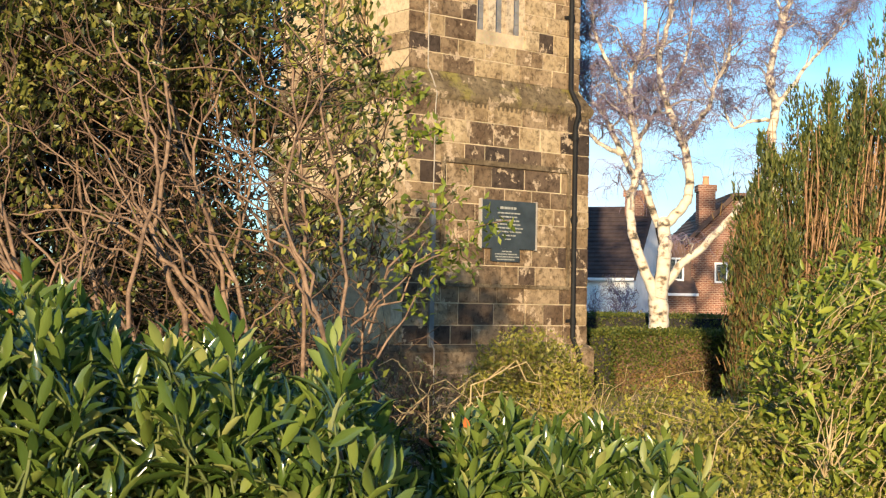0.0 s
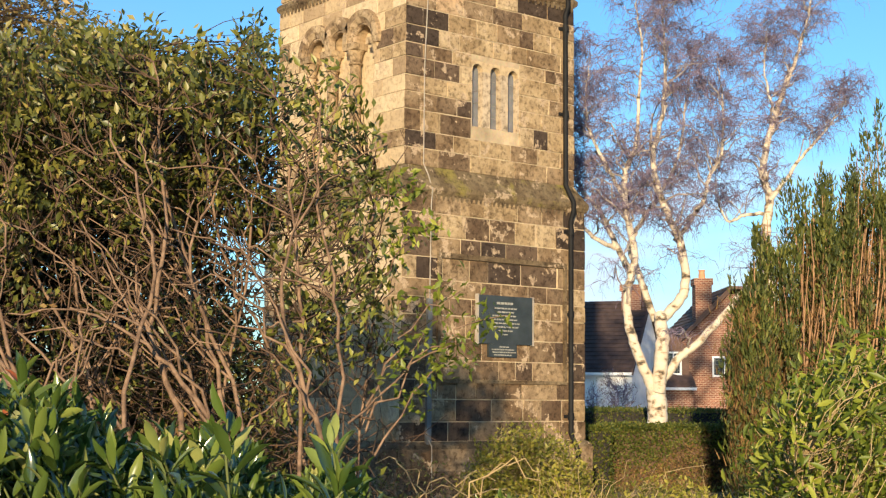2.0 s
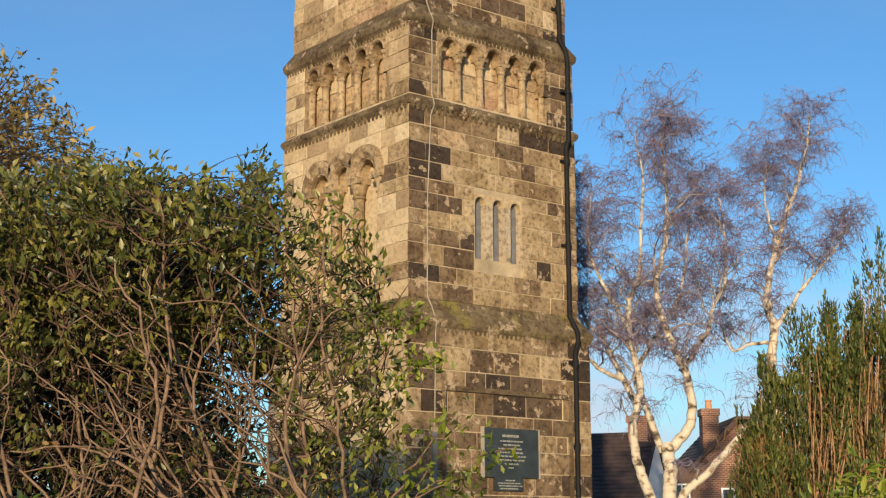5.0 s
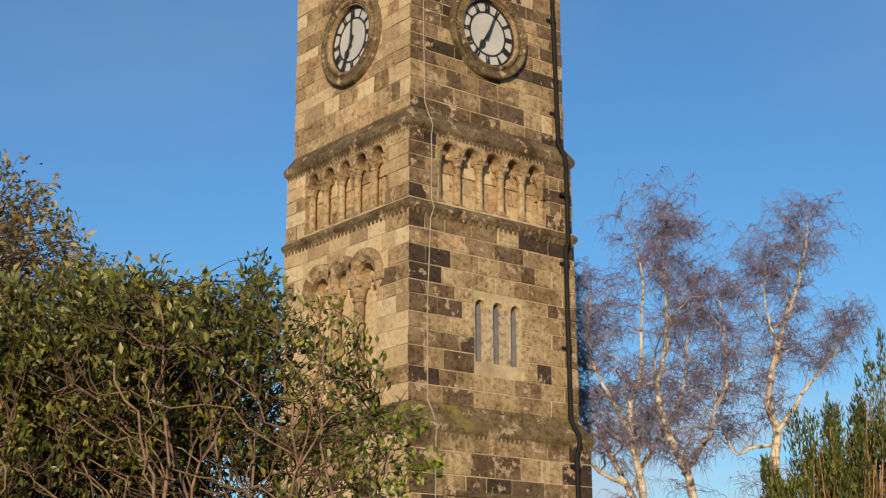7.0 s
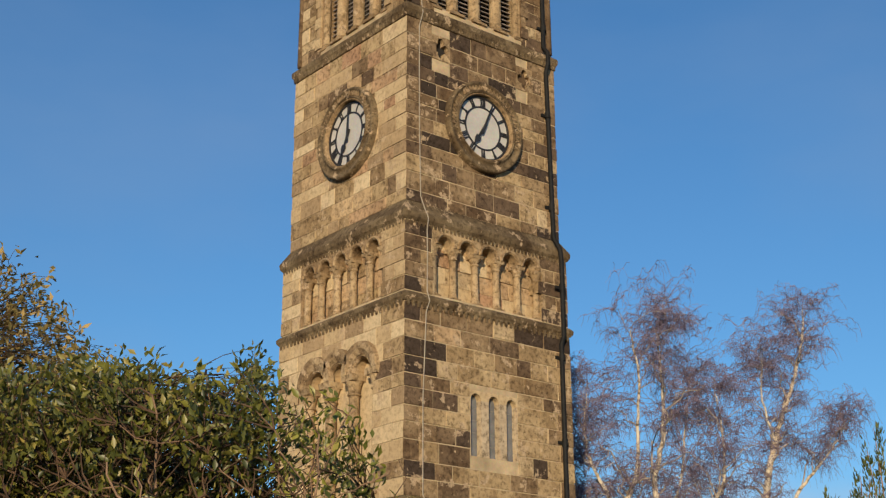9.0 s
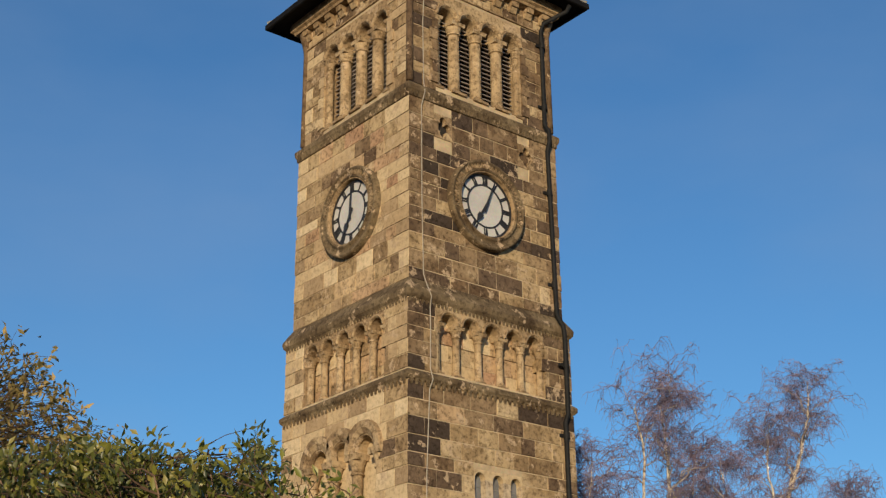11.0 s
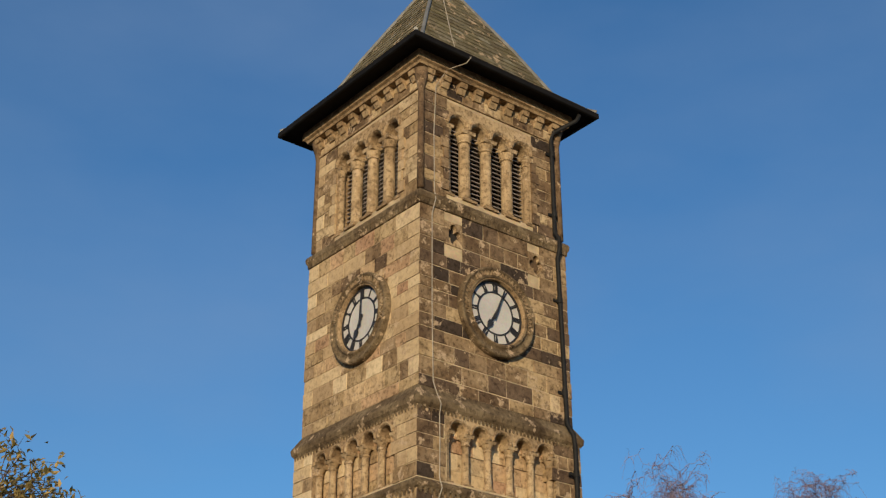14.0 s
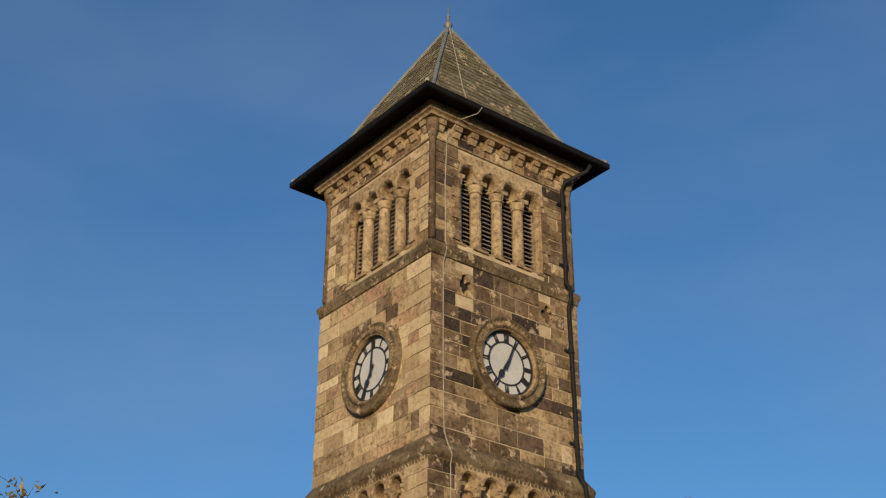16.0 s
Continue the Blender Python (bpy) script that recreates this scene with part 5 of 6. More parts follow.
bush("scrub", "dark ivy scrub under the shrub", (11.5, -0.6), (10.5, 13.0, -4.0, 1.0, 0.0, 2.5), 2000, 7, LEAF, 0.06, 0.6, "olive_leaf", 37, "twig_brown", 30, category="scrub", top=lambda s: 0.6 + 0.15 * math.sin(3 * s) + 1.75 * math.exp(-((s + 1.85) / 0.75) ** 2))

# dry stalks and arching brambles
rg = np.random.default_rng(44)
lines = []
for i in range(120):
    d, s = rg.uniform(7, 15), rg.uniform(0.9, 3.2)
    a = at(d, s, 0)
    b = a + np.array((rg.normal() * 0.35, rg.normal() * 0.35, rg.uniform(0.5, 1.1)))
    lines.append((bent(rg, a, b, rg.uniform(0, 0.25), 0.03, 8), np.linspace(0.006, 0.002, 8)))
for i in range(26):
    d, s = rg.uniform(11, 15.5), rg.uniform(-1.2, 0.3)
    a = at(d, s, rg.uniform(0, .3))
    b = a + np.array((RT[0], RT[1], 0)) * rg.uniform(-0.6, 1.1) + np.array((0, 0, rg.uniform(0.1, 0.9)))
    lines.append((bent(rg, a, b, 0.35, 0.03, 10), np.linspace(0.010, 0.004, 10)))
stalks = base("bramble", "dry arching bramble stems and dead stalks", "bramble", tuple(at(11, 1)))
tube_mesh("stalks", lines, "dry_stem", stalks, 5, kind="stuff")


# ---- hedges ----
def hedge(name, label, d0, d1, s0, s1, h, seed, brown, count):
    """A clipped box hedge: a bumpy body under a skin of small leaves, greener on top."""
    rg = np.random.default_rng(seed)
    mid = at((d0 + d1) / 2, (s0 + s1) / 2)
    ob = base(name, label, "hedge", tuple(mid), group="clipped hedges")
    bm = bmesh.new()
    bmesh.ops.create_cube(bm, size=1.0)
    bmesh.ops.subdivide_edges(bm, edges=list(bm.edges), cuts=14, use_grid_fill=True)
    for v in bm.verts:
        p = at((d0 + d1) / 2 + v.co.x * (d1 - d0 - .1), (s0 + s1) / 2 + v.co.y * (s1 - s0 - .1), (v.co.z + 0.5) * (h - 0.05))
        q = Vector(p)
        v.co = q + Vector((noise.noise(q * 2.3), noise.noise(q * 2.3 + Vector((9, 0, 0))), noise.noise(q * 2.3 + Vector((0, 7, 0))))) * 0.07 - Vector(mid)
    # the near-black body paints the shade between the leaves
    part("body", bm, "shade_backing" if not brown else "twig_brown", ob)
    n = count
    f = rg.random(n)
    d, s, z = rg.uniform(d0, d1, n), rg.uniform(s0, s1, n), rg.uniform(0.02, h, n)
    topm, left, right_ = f < 0.4, (f >= 0.8) & (f < 0.9), f >= 0.9
    front = (f >= 0.4) & (f < 0.8)
    z[topm] = h + rg.normal(size=topm.sum()) * 0.02
    d[front] = d0 + rg.normal(size=front.sum()) * 0.03
    s[left] = s0
    s[right_] = s1
    pos = many_at(np.stack([d, s, z], 1))
    pos += rg.normal(size=pos.shape) * 0.025
    green = topm | (z > h * (0.55 + 0.2 * np.sin(s * 3))) | (rg.random(n) < (0.25 if brown else 0.95))
    for sel, mat, nm in ((green, "hedge_leaf", "foliage"), (~green, "hedge_brown", "brown_foliage")):
        if sel.sum():
            w = rg.normal(size=(sel.sum(), 3)) + np.array((-0.4, -0.5, 0.6))
            leaf_mesh(nm, pos[sel], w, 0.06, 0.035, LEAF, mat, ob, rg, face_up=0.3)
    return ob


hedge("hedge", "clipped box hedge, green on top and brown in front", 26.2, 27.4, 3.02, 5.42, 1.15, 51, True, 15000)
hedge("hedge", "dark clipped green hedge before the houses", 32.5, 33.6, 3.0, 9.5, 1.42, 52, False, 15000)
hedge("hedge", "dark shaded green hedge beside the tower", 24.5, 25.4, 1.9, 2.98, 1.15, 53, False, 5000)


# ---- upright conifers ----
def conifer(label, place, height, radius, seed, bare, dense=1.0, shape=None, count=13000):
    """Upright sprays on many steep stems; bare: the share of its height that is brown stems on the front."""
    rg = np.random.default_rng(seed)
    ob = base("conifer", label, "conifer", tuple(at(*place)), group="upright conifers")
    stems = []
    for i in range(80):
        a, q = rg.uniform(0, 6.28), radius * math.sqrt(rg.random())
        foot = at(place[0] + 0.25 * q * math.cos(a), place[1] + 0.25 * q * math.sin(a), 0)
        hh = height * rg.uniform(0.55, 0.97) * (1 - 0.25 * (q / radius) ** 2)
        head = at(place[0] + q * math.cos(a) * 0.95, place[1] + q * math.sin(a) * 0.95, hh)
        pts = spline([foot, foot * .6 + head * .4 + rg.normal(size=3) * 0.06 + np.array((0, 0, -.1)), head * .75 + foot * .25 + rg.normal(size=3) * 0.06, head], 10)
        stems.append((pts, np.linspace(rg.uniform(0.016, 0.035), 0.006, 10)))
    tube_mesh("stems", stems, "conifer_stem", ob, 5, "steep reddish-brown bare stems", kind="stuff")
    # plumes: steep tapering tufts of sprays round the stems' upper parts
    pos, way = [], []
    m = int(count * dense)
    plumes = []
    for _ in range(int(58 * dense)):
        pts = stems[int(rg.integers(len(stems)))][0]
        lo = bare + rg.uniform(-0.12, 0.25) * (bare > 0.1)
        plumes.append((pts, max(0.02, lo), rg.uniform(0.08, 0.16), rg.normal(size=3) * np.array((0.1, 0.1, 0))))
    for i in range(m):
        pts, lo, wid, off = plumes[int(rg.integers(len(plumes)))]
        u = rg.random() ** 0.85
        x = min(8.99, (lo + (1 - lo) * u) * 9)
        j = int(x)
        w = wid * (0.35 + 2.6 * u * (1 - u) + 0.25 * (1 - u))
        a = rg.uniform(0, 6.28)
        q = w * math.sqrt(rg.random())
        p = pts[j] + (pts[j + 1] - pts[j]) * (x - j) + off
        pos.append(p + np.array((math.cos(a) * q, math.sin(a) * q, rg.normal() * 0.08)))
        way.append(unit(np.array((math.cos(a) * 0.3, math.sin(a) * 0.3, 1.0)) + rg.normal(size=3) * 0.22))
    pos, way = np.array(pos), np.array(way)
    ln = rg.uniform(0.05, 0.12, m)
    leaf_mesh("foliage", pos, way, ln, ln * 0.27, BLADE, "conifer", ob, rg, face_up=0.0)
    k = m // 3
    sel = rg.integers(0, len(stems), k)
    pb = np.array([stems[i][0][int(rg.integers(2, 8))] for i in sel]) + rg.normal(size=(k, 3)) * np.array((0.12, 0.12, 0.2))
    leaf_mesh("brown_sprays", pb, unit(rg.normal(size=(k, 3)) * 0.4 + np.array((0, 0, 1.0))), rg.uniform(0.1, 0.26, k), 0.018, BLADE, "conifer_brown", ob, rg, face_up=0.0)
    return ob


conifer("yellow-green clipped upright conifer", (21.0, 4.62), 4.15, 0.26, 61, 0.02, 1.5)
conifer("tall upright conifer with bare brown stems below", (21.6, 5.45), 5.4, 0.75, 62, 0.66, 0.8)
conifer("tall upright conifer with bare brown stems below", (22.2, 6.3), 6.1, 0.8, 63, 0.62, 0.8)
conifer("tall upright conifer with green plumes", (22.8, 7.2), 6.9, 0.85, 64, 0.55, 0.9)
conifer("tall upright conifer with green plumes", (22.6, 8.1), 7.3, 0.8, 65, 0.5)


# ---- birches ----
def birch(label, limbs, seed, d, fine, reach):
    rg = np.random.default_rng(seed)
    first = limbs[0][0]
    ob = base("silver_birch", label, "tree", tuple(at(d, first[0][0], 0)), group="birches")
    made = []
    for i, (ctrl, r0, r1) in enumerate(limbs):
        dd = np.cumsum(rg.normal(size=len(ctrl)) * 0.12)
        pts = spline([at(d + (dd[j] if i else 0), s, min(z, 6 + (z - 6) * 0.94)) for j, (s, z) in enumerate(ctrl)], 6 * len(ctrl))
        pts[1:-1] += rg.normal(size=(len(pts) - 2, 3)) * 0.012
        rad = np.linspace(r0, r1, len(pts)) * (0.95 if i == 0 else 0.8)
        tube_mesh("trunk" if i == 0 else "limb", [(pts, rad)], "birch_bark", ob, 10)
        made.append((pts, rad))
    mids, thin = [], []
    for i, (pts, rad) in enumerate(made):
        for q in range(reach[i]):
            j = int(len(pts) * (0.24 + 0.76 * rg.random() ** 0.8))
            j = min(j, len(pts) - 1)
            ln = rg.uniform(0.6, 1.8) * (1.15 - 0.45 * j / len(pts)) * (1.0 if d < 31 else 0.75)
            a = rg.uniform(0, 6.28)
            e = pts[j] + np.array((math.cos(a) * 0.75, math.sin(a) * 0.75, rg.uniform(0.1, 0.85))) * ln
            lp = bent(rg, pts[j], e, rg.uniform(0.05, 0.28), 0.05, 8)
            mids.append((lp, np.linspace(min(rad[j] * 0.5, 0.028), 0.006, 8)))
    tube_mesh("branches", mids, "birch_limb", ob, 5, kind="stuff")
    src = [m[0] for m in mids]
    second = []
    for lp in src:
        for q in range(9):
            j = int(rg.integers(2, 8))
            a = rg.uniform(0, 6.28)
            ln = rg.uniform(0.25, 0.8)
            e = lp[j] + np.array((math.cos(a), math.sin(a), rg.uniform(-0.45, 0.7))) * ln
            second.append((bent(rg, lp[j], e, 0.12, 0.06, 6), np.linspace(0.008, 0.0035, 6)))
    tube_mesh("small_branches", second, "birch_twig", ob, 3, kind="stuff")
    for lp, _ in second:
        for q in range(fine):
            j = int(rg.integers(2, 6))
            a = rg.uniform(0, 6.28)
            ln = rg.uniform(0.15, 0.5)
            e = lp[j] + np.array((math.cos(a) * 0.55, math.sin(a) * 0.55, rg.uniform(-1.15, 0.25))) * ln
            thin.append((bent(rg, lp[j], e, 0.25, 0.05, 4), np.linspace(0.005, 0.0025, 4)))
    tube_mesh("fine_twigs", thin, "birch_twig", ob, 3, "fine purple-brown hanging twigs", kind="stuff")
    return ob


birch("silver birch with forked white trunk and bare purple twigs", [
    ([(4.60, -0.1), (4.59, 1.0), (4.57, 1.95)], 0.24, 0.22),
    ([(4.55, 1.75), (4.2, 2.5), (3.98, 3.2), (3.92, 3.9), (4.08, 4.7), (3.88, 5.8), (3.88, 6.5), (4.13, 7.2), (4.17, 8.1), (4.23, 9.3), (4.1, 10.4)], 0.15, 0.016),
    ([(4.58, 1.85), (4.64, 2.8), (4.62, 3.45)], 0.20, 0.16),
    ([(4.62, 3.3), (5.05, 3.8), (5.15, 4.25), (5.0, 5.05), (4.64, 5.85), (4.46, 6.8), (4.68, 7.8), (4.77, 8.85), (4.73, 10.0), (4.76, 11.1)], 0.15, 0.014),
    ([(4.58, 3.35), (4.24, 4.3), (4.06, 5.0), (4.35, 5.55), (4.6, 5.95), (5.1, 6.9), (5.3, 8.2), (5.5, 9.5)], 0.10, 0.012),
    ([(5.0, 5.05), (5.55, 5.85), (5.76, 6.5), (6.05, 7.1), (6.04, 8.0), (5.92, 9.0)], 0.075, 0.012),
    ([(4.62, 1.9), (5.0, 2.5), (5.47, 2.9), (6.1, 3.6), (6.75, 4.4)], 0.13, 0.07),
    ([(4.1, 4.3), (3.75, 5.0), (3.45, 5.7), (3.0, 6.3), (2.85, 7.1), (2.6, 8.2)], 0.10, 0.012),
    ([(3.9, 6.0), (3.4, 7.0), (3.1, 8.0), (3.2, 9.3)], 0.065, 0.010),
    ([(3.75, 4.9), (3.2, 5.2), (2.7, 5.9), (2.4, 7.0)], 0.075, 0.012)], 71, 30, 8, [0, 30, 0, 46, 32, 26, 3, 28, 28, 24])
birch("slender silver birch leaning among the conifers", [
    ([(7.9, -0.1), (7.85, 2.0), (7.75, 3.7), (7.62, 5.4), (7.73, 6.35), (7.6, 7.2), (7.8, 8.2), (8.07, 9.15), (8.45, 10.15), (8.75, 11.25), (8.84, 12.1)], 0.17, 0.012),
    ([(7.62, 6.1), (7.15, 6.03), (6.77, 5.95), (6.5, 6.8), (6.55, 7.8)], 0.06, 0.012),
    ([(7.78, 6.45), (8.45, 7.45), (9.15, 8.3), (9.6, 9.0)], 0.07, 0.010),
    ([(7.9, 8.5), (7.6, 9.6), (7.7, 10.8)], 0.045, 0.008)], 72, 33, 7, [42, 12, 20, 24])


# ---- litter, grass and the post ----
rg = np.random.default_rng(81)
n = 5000
d = rg.uniform(5, 34, n)
pos = many_at(np.stack([d, rg.uniform(-0.25, 0.28, n) * d + rg.normal(size=n), np.full(n, 0.015)], 1))
w = rg.normal(size=(n, 3)) * np.array((1, 1, 0.15))
leaf_mesh("leaf_litter", pos, w, 0.07, 0.045, LEAF, "dry_leaf", None, rg, "fallen brown leaves scattered on the earth", face_up=0.9)["category"] = "leaves"
n = 9000
d = rg.uniform(12, 30, n)
s = rg.normal(size=n) * 1.6 + 0.13 * d
pos = many_at(np.stack([d, s, np.zeros(n)], 1))
leaf_mesh("grass", pos, rg.normal(size=(n, 3)) * 0.35 + np.array((0, 0, 1)), rg.uniform(0.06, 0.2, n), 0.009, BLADE, "grass_blade", None, rg, "thin tufts of pale dry grass", face_up=0.0)["category"] = "grass"

post = base("post", "short grey concrete post among the bushes", "post", tuple(at(17, 3.88)))
bm = bmesh.new()
add_hull(bm, [Vector(q) for q in ((-.07, -.07, -.05), (.07, -.07, -.05), (.06, -.06, .56), (-.06, -.06, .56), (-.07, .07, -.05), (.07, .07, -.05), (.06, .06, .56), (-.06, .06, .56))], CUBE)
part("shaft", bm, "lead", post)


# ---- houses behind ----
def brick_material():
    m, n, l, b = material("house_brick", 0.9, spec=0.2)
    tc = n.new("ShaderNodeTexCoord")
    mp = n.new("ShaderNodeMapping")
    mp.inputs["Rotation"].default_value = (radians(90), 0, 0)
    l.new(tc.outputs["Object"], mp.inputs[0])
    t = n.new("ShaderNodeTexBrick")
    t.inputs["Color1"].default_value, t.inputs["Color2"].default_value = (0.24, 0.10, 0.064, 1), (0.15, 0.064, 0.046, 1)
    t.inputs["Mortar"].default_value = (0.36, 0.28, 0.21, 1)
    t.inputs["Scale"].default_value, t.inputs["Mortar Size"].default_value = 1.0, 0.012
    t.inputs["Brick Width"].default_value, t.inputs["Row Height"].default_value = 0.225, 0.085
    l.new(mp.outputs[0], t.inputs["Vector"])
    a = noise_tex(n, l, 1.3, 5, "World")
    r = ramp(n, [(0.3, (0.65, 0.62, 0.6)), (0.7, (1.15, 1.1, 1.05))])
    l.new(a.outputs[0], r.inputs[0])
    l.new(mixed(n, l, "MULTIPLY", 1.0, t.outputs[0], r.outputs[0]), b.inputs["Base Color"])
    return m


M["house_brick"] = brick_material()
M["white_render"] = plain_material("white_render", (0.72, 0.72, 0.72), 0.9, 2, 0.12)
M["white_paint"] = plain_material("white_paint", (0.80, 0.79, 0.76), 0.5, 4, 0.08)
M["tile_dark"] = plain_material("tile_dark", (0.050, 0.032, 0.028), 0.85, 3, 0.4)
M["tile_brown"] = plain_material("tile_brown", (0.115, 0.068, 0.048), 0.9, 3, 0.4)
M["clay_pot"] = plain_material("clay_pot", (0.48, 0.24, 0.12), 0.8, 8, 0.2)
YAW = -38.97


def local_house(name, label, d, s, turn):
    ob = base(name, label, "house", tuple(at(d, s)))
    ob.rotation_euler = (0, 0, radians(YAW + turn))
    return ob


def lbox(bm, x0, x1, y0, y1, z0, z1):
    add_hull(bm, [Vector(p) for p in ((x0, y0, z0), (x1, y0, z0), (x1, y0, z1), (x0, y0, z1), (x0, y1, z0), (x1, y1, z0), (x1, y1, z1), (x0, y1, z1))], CUBE)


def prism(bm, outline, y0, y1):
    """An upright outline (x, z) drawn back from y0 to y1."""
    a = [bm.verts.new((x, y0, z)) for x, z in outline]
    b = [bm.verts.new((x, y1, z)) for x, z in outline]
    bm.faces.new(a)
    bm.faces.new(b[::-1])
    for i in range(len(a)):
        j = (i + 1) % len(a)
        bm.faces.new((a[i], b[i], b[j], a[j]))


def hpart(name, fn, mat, parent, label=""):
    bm = bmesh.new()
    fn(bm)
    return part(name, bm, mat, parent, label)


def tiled_slope(parent, p0, p1, p2, p3, rows, mat, name="roof_tiles"):
    """Courses of tiles that overlap from eaves (p0, p1) to ridge (p3, p2)."""
    bm = bmesh.new()
    p0, p1, p2, p3 = map(Vector, (p0, p1, p2, p3))
    nrm = (p1 - p0).cross(p3 - p0).normalized()
    for i in range(rows):
        a, b = i / rows, (i + 1.25) / rows
        q = [p0.lerp(p3, a) + nrm * 0.05, p1.lerp(p2, a) + nrm * 0.05, p1.lerp(p2, min(1, b)), p0.lerp(p3, min(1, b))]
        lowr = [q[0] - nrm * 0.05, q[1] - nrm * 0.05]
        add_hull(bm, q, [(0, 1, 2, 3)])
        add_hull(bm, [lowr[0], lowr[1], q[1], q[0]], [(0, 1, 2, 3)])
    return part(name, bm, mat, parent)


def window(parent, x0, x1, z0, z1, y, lights=2):
    w = hpart("window", lambda bm: lbox(bm, x0 + .06, x1 - .06, y - .01, y + .02, z0 + .06, z1 - .06), "glass_dark", parent, "white framed leaded window")

    def fr(bm):
        lbox(bm, x0, x1, y - .06, y + .02, z1 - .08, z1)
        lbox(bm, x0, x1, y - .09, y + .02, z0 - .02, z0 + .07)
        lbox(bm, x0, x0 + .08, y - .06, y + .02, z0 + .07, z1 - .08)
        lbox(bm, x1 - .08, x1, y - .06, y + .02, z0 + .07, z1 - .08)
        for i in range(1, lights):
            m = x0 + (x1 - x0) * i / lights
            lbox(bm, m - .03, m + .03, y - .055, y + .02, z0 + .07, z1 - .08)
    hpart("window_frame", fr, "white_paint", w)

    def lead(bm):
        nz, nx = max(2, round((z1 - z0) / 0.2)), max(2, round((x1 - x0) / 0.18))
        for i in range(1, nz):
            z = z0 + (z1 - z0) * i / nz
            lbox(bm, x0 + .08, x1 - .08, y - .018, y - .008, z - .007, z + .007)
        for i in range(1, nx):
            x = x0 + (x1 - x0) * i / nx
            lbox(bm, x - .007, x + .007, y - .02, y - .012, z0 + .07, z1 - .08)
    hpart("leaded_bars", lead, "lead", w)
    return w


# White rendered house: ridge across, gable end turned to the right
hw = local_house("house", "white rendered house with dark tiled roof and brick chimney", 66, 5.2, -24)
# local x along the ridge; the right gable stands at x = 4.6
hpart("wall", lambda bm: lbox(bm, -7, 4.6, -2.6, 2.6, -0.1, 3.05), "white_render", hw)


def gable(bm):
    pts = [(-2.6, 3.05), (2.6, 3.05), (0, 6.05)]
    a = [bm.verts.new((4.6, y, z)) for y, z in pts]
    b = [bm.verts.new((4.3, y, z)) for y, z in pts]
    bm.faces.new(a)
    bm.faces.new(b[::-1])
    for i in range(3):
        j = (i + 1) % 3
        bm.faces.new((a[i], b[i], b[j], a[j]))


hpart("gable", gable, "white_render", hw)
tiled_slope(hw, (-7.2, -2.9, 2.85), (4.75, -2.9, 2.85), (4.75, 0, 6.2), (-7.2, 0, 6.2), 18, "tile_dark")
tiled_slope(hw, (4.75, 2.9, 2.85), (-7.2, 2.9, 2.85), (-7.2, 0, 6.2), (4.75, 0, 6.2), 18, "tile_dark")
hpart("gutter", lambda bm: lbox(bm, -7.2, 4.7, -3.02, -2.9, 2.74, 2.86), "white_paint", hw)


def barge(bm):
    for s in (-1, 1):
        add_hull(bm, [Vector(p) for p in ((4.76, s * 2.95, 2.72), (4.76, s * 2.95, 2.95), (4.76, 0, 6.28), (4.76, 0, 6.02), (4.66, s * 2.95, 2.72), (4.66, s * 2.95, 2.95), (4.66, 0, 6.28), (4.66, 0, 6.02))], CUBE)


hpart("bargeboard", barge, "tile_dark", hw)
ch = hpart("chimney", lambda bm: (lbox(bm, 3.5, 4.4, -.45, .45, 5.2, 6.75), lbox(bm, 3.43, 4.47, -.52, .52, 6.6, 6.9)), "house_brick", hw, "brick chimney stack")
hpart("downpipe", lambda bm: lbox(bm, 4.62, 4.70, 1.2, 1.28, 0, 4.4), "white_paint", hw)

# Brick house with a steep catslide gable and a hipped porch bay
hb = local_house("house", "red brick house with steep brown tiled gable and tall chimney", 66, 13.6, 0)


def brick_gable(bm):
    prism(bm, [(-4.1, -0.1), (4.1, -0.1), (4.1, 3.2), (0.55, 6.65), (-0.1, 6.65), (-4.1, 2.6)], 0.0, 8.0)


hpart("wall", brick_gable, "house_brick", hb)
tiled_slope(hb, (-4.7, 8.2, 2.2), (-4.7, -0.25, 2.2), (-0.05, -0.25, 6.95), (-0.05, 8.2, 6.95), 22, "tile_brown")
tiled_slope(hb, (4.4, -0.25, 2.95), (4.4, 8.2, 2.95), (0.5, 8.2, 6.95), (0.5, -0.25, 6.95), 18, "tile_brown")
hpart("ridge", lambda bm: lbox(bm, -0.15, 0.6, -0.25, 8.2, 6.88, 7.02), "tile_brown", hb)


def verge(bm):
    prism(bm, [(-4.75, 2.1), (-4.75, 2.32), (-0.1, 7.0), (-0.1, 6.72)], -0.3, -0.12)


hpart("bargeboard", verge, "tile_brown", hb)
st = hpart("chimney", lambda bm: (lbox(bm, -1.62, -0.85, 0.3, 1.2, 4.6, 7.3), lbox(bm, -1.68, -0.79, 0.24, 1.26, 7.1, 7.42)), "house_brick", hb, "tall brick chimney stack")


def pot(bm):
    add_turned(bm, [(0.17, 7.42), (0.16, 7.6), (0.14, 7.78), (0.17, 7.8), (0.17, 7.85)], Matrix.Translation((-1.23, 0.75, 0)), 12, float)


hpart("chimney_pot", pot, "clay_pot", st)
window(hb, -0.93, -0.30, 2.80, 3.74, -0.02, 1)
window(hb, 0.55, 1.5, 2.80, 3.74, -0.02, 2)
# dormer bay in the catslide
hpart("bay", lambda bm: prism(bm, [(-3.65, 2.45), (-2.2, 2.45), (-2.2, 4.0), (-2.9, 4.75), (-3.65, 4.0)], -1.1, 1.6), "tile_brown", hb, "tile-hung dormer bay")
bay = window(hb, -3.3, -2.55, 2.85, 3.9, -1.12, 2)


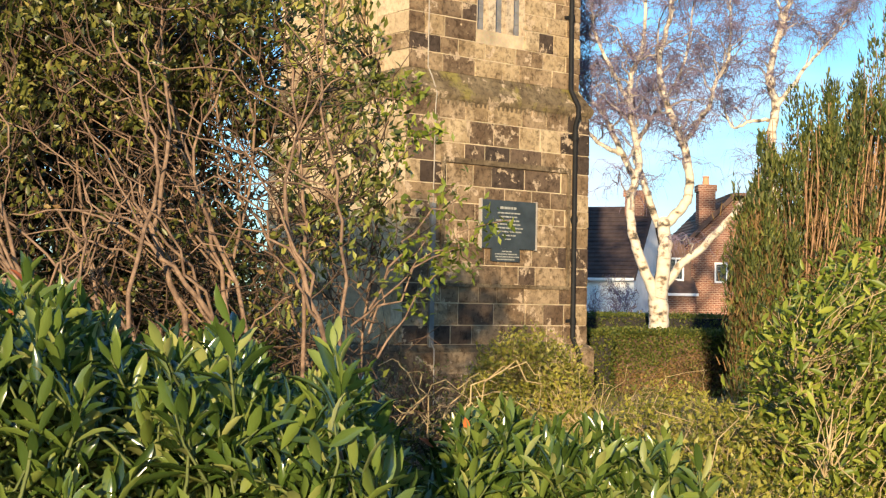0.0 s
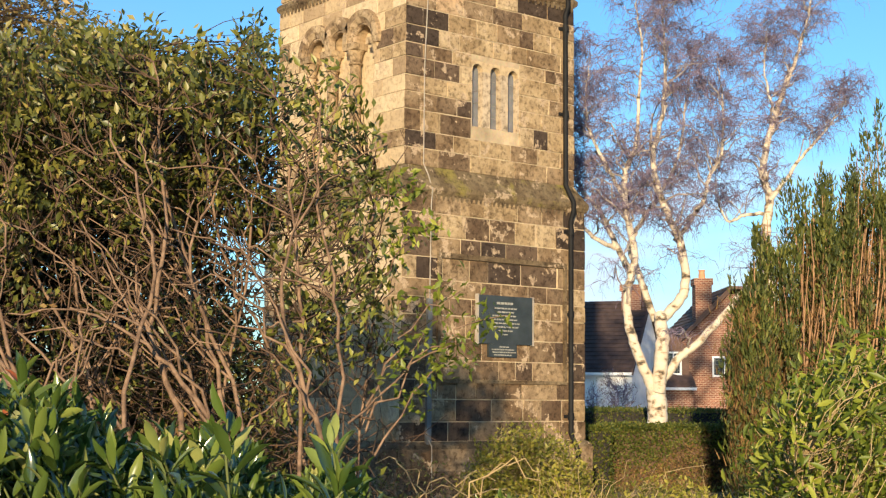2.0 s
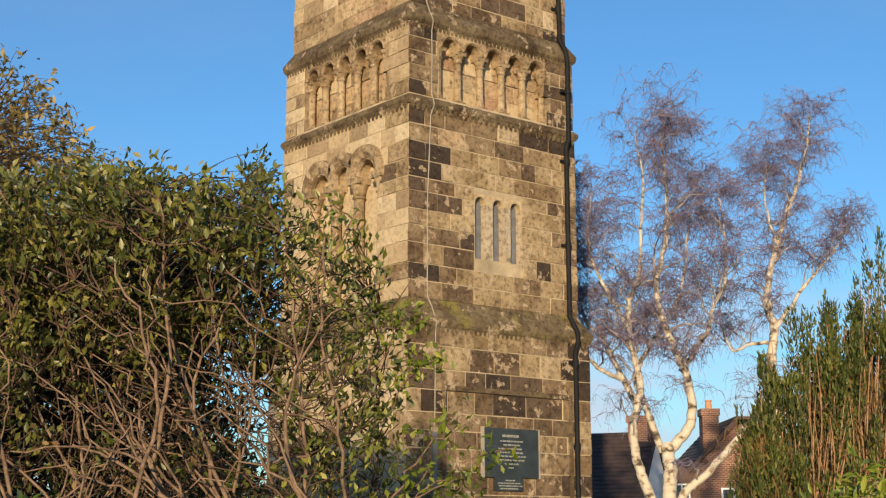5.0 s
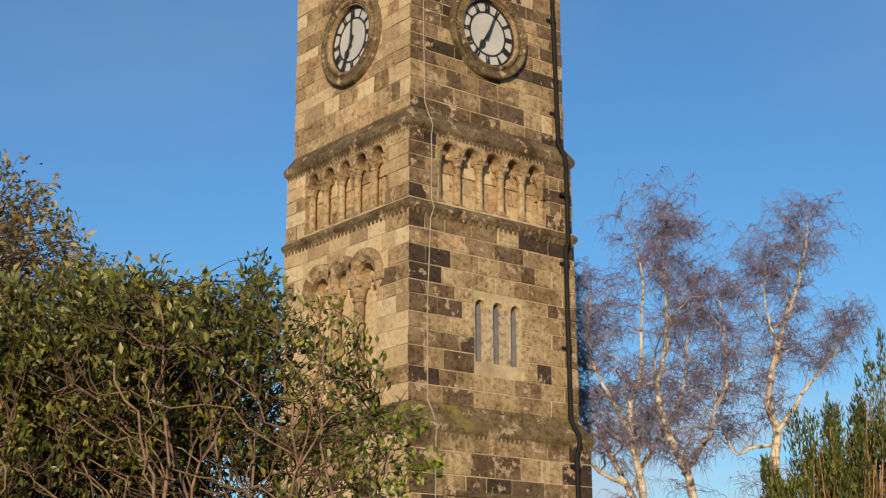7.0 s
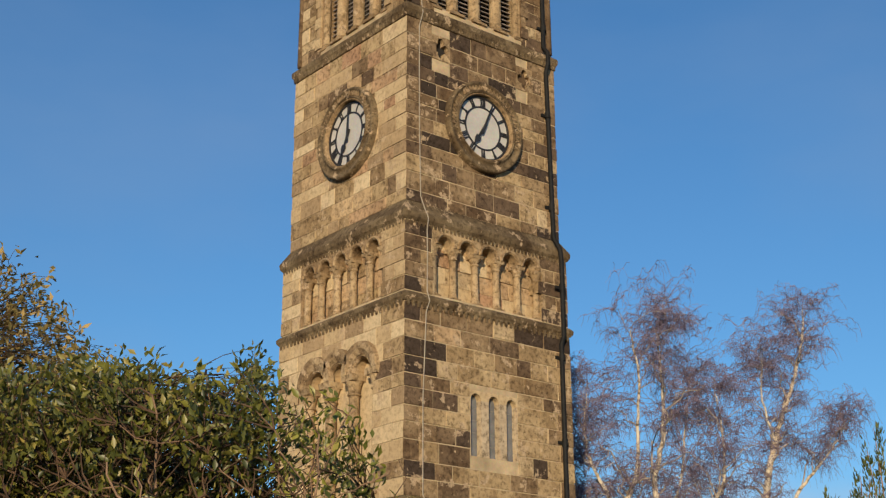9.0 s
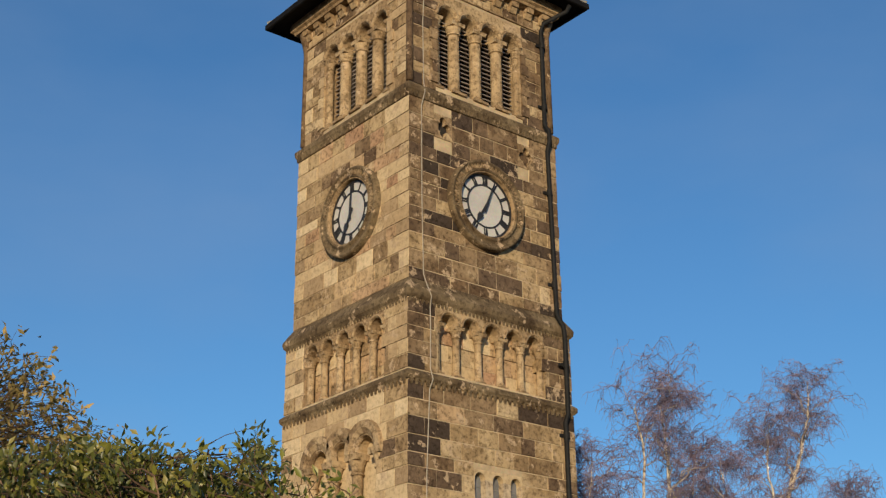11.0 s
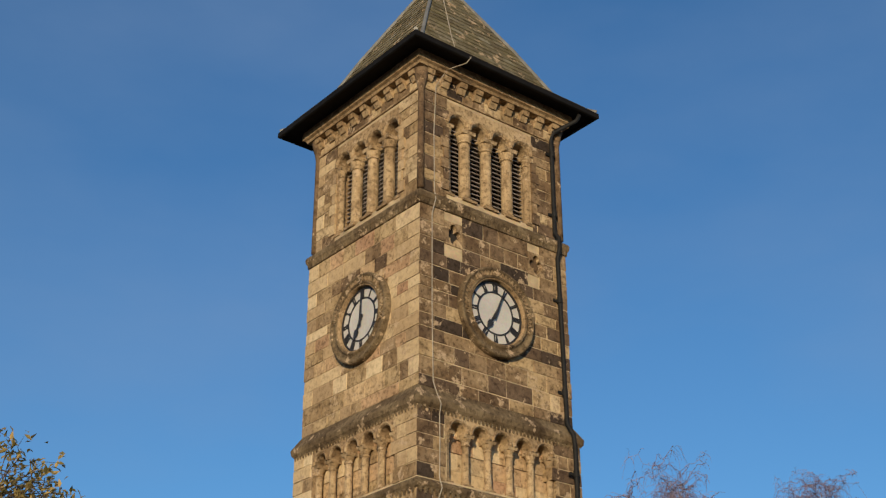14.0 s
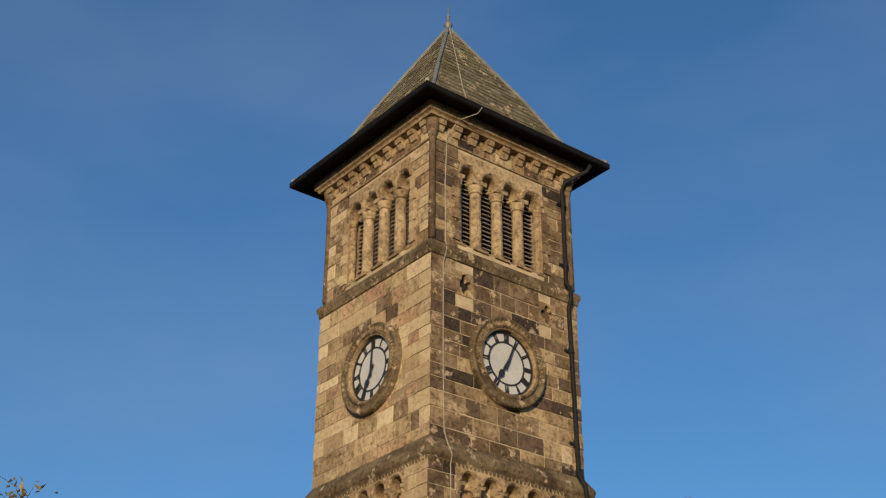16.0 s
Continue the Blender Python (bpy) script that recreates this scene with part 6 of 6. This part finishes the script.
def bay_skirt(bm):
    a = [Vector(p) for p in ((-4.8, -1.9, 2.30), (-2.0, -1.9, 2.30), (-2.1, -0.9, 3.0), (-4.4, -0.9, 3.6))]
    add_hull(bm, a + [v - Vector((0, 0, 0.14)) for v in a], CUBE)


hpart("porch_roof", bay_skirt, "tile_brown", hb, "sloping brown tiled porch roof")
hpart("porch_fascia", lambda bm: lbox(bm, -4.8, -2.0, -1.98, -1.9, 2.14, 2.26), "white_paint", hb)
hpart("porch_wall", lambda bm: lbox(bm, -4.5, -2.1, -1.7, 0, -0.1, 2.2), "house_brick", hb)
bush("bush", "bare grey twiggy bush before the white house", (55, 6.4), (54, 56.5, 5.5, 7.9, 0.2, 3.0), 700, 3, LEAF, 0.07, 0.4, "dry_leaf", 91, "birch_twig", 40, 0.02)

# ---- memorial plaques ----
f = on_face(0)
PN = H_LOW + 0.012
pq = base("plaque", "dark slate memorial plaque with rows of pale lettering", "plaque", f(0.08, PN, 2.78))
pi = Matrix.Translation(-f(0.08, PN, 2.78))


def qpart(name, bm, mat, parent, label="", kind=""):
    bmesh.ops.transform(bm, matrix=pi, verts=bm.verts)
    return part(name, bm, mat, parent, label, kind)


bm = bmesh.new()
add_box(bm, f, -0.40, 0.63, PN - 0.02, PN + 0.035, 2.42, 3.105)
slab = qpart("slab", bm, "plaque", pq)
for u in (-0.425, 0.63):
    bm = bmesh.new()
    add_box(bm, f, u, u + 0.025, PN - 0.02, PN + 0.042, 2.41, 3.115)
    qpart("edge_strip", bm, "conductor", pq)
bm = bmesh.new()
for i, (wd, th) in enumerate(((0.30, .034), (.38, .02), (.27, .02), (.46, .02), (.40, .02), (.50, .02), (.46, .02), (.22, .02), (.12, .016))):
    z = 3.0 - i * 0.053 - (0.02 if i else 0)
    rr = random.Random(i)
    u = 0.09 - wd / 2
    while u < 0.09 + wd / 2:
        e = u + rr.uniform(0.025, 0.07)
        add_box(bm, f, u, e, PN + 0.034, PN + 0.0385, z - th / 2, z + th / 2)
        u = e + 0.014
qpart("lettering", bm, "letter", slab, kind="stuff")
p2 = base("plaque", "small dark plaque with three lines of pale lettering", "plaque", f(0.06, PN, 2.33))
pi = Matrix.Translation(-f(0.06, PN, 2.33))
bm = bmesh.new()
add_box(bm, f, -0.20, 0.33, PN - 0.02, PN + 0.03, 2.235, 2.42)
s2 = qpart("slab", bm, "plaque", p2)
bm = bmesh.new()
for i, wd in enumerate((.14, .42, .40, .34)):
    rr = random.Random(20 + i)
    u = 0.065 - wd / 2
    while u < 0.065 + wd / 2:
        e = u + rr.uniform(0.02, 0.06)
        add_box(bm, f, u, e, PN + 0.029, PN + 0.0335, 2.38 - i * 0.038 - 0.008, 2.38 - i * 0.038 + 0.008)
        u = e + 0.012
qpart("lettering", bm, "letter", s2, kind="stuff")

# ---- stones of the tower ----
lay_stones(low_wall, H_LOW, 1.06, 4.40, {}, 11, 0.262, (0.30, 0.66))
lay_stones(mid_wall, H_MID, 4.80, 7.55, mid_v, 12, 0.25, (0.28, 0.66))
lay_stones(arc_wall, H_ARC, 7.72, 8.78, arc_v, 13, 0.22, (0.25, 0.5))
lay_stones(clk_wall, H_CLK, 9.10, 12.01, clk_v, 14, 0.225, (0.26, 0.62))
lay_stones(bel_wall, H_BEL, 12.26, 14.62, bel_v, 15, 0.23, (0.2, 0.45))
hidden_stones(low_wall, H_LOW, 1.06, 4.40, 21)
hidden_stones(mid_wall, H_MID, 4.80, 7.55, 22)
hidden_stones(arc_wall, H_ARC, 7.72, 8.78, 23)
hidden_stones(clk_wall, H_CLK, 9.10, 12.0, 24)
hidden_stones(bel_wall, H_BEL, 12.26, 14.62, 25)
rp = random.Random(31)
for w in (0.05, 0.36, 0.66):
    for k in (0, 1):
        u = -1.82
        while u < 1.8:
            e = min(1.82, u + rp.uniform(0.5, 0.9))
            ob = new("plinth_stone", rp.choice(STONE_SETS["stone_south"][0]))
            ob.location, ob.scale = on_face(k)((u + e) / 2, 1.77, w + 0.15), (e - u - 0.012, 0.07, 0.30)
            ob.rotation_euler, ob.parent = (0, 0, radians(-90 * k)), low_wall
            u = e
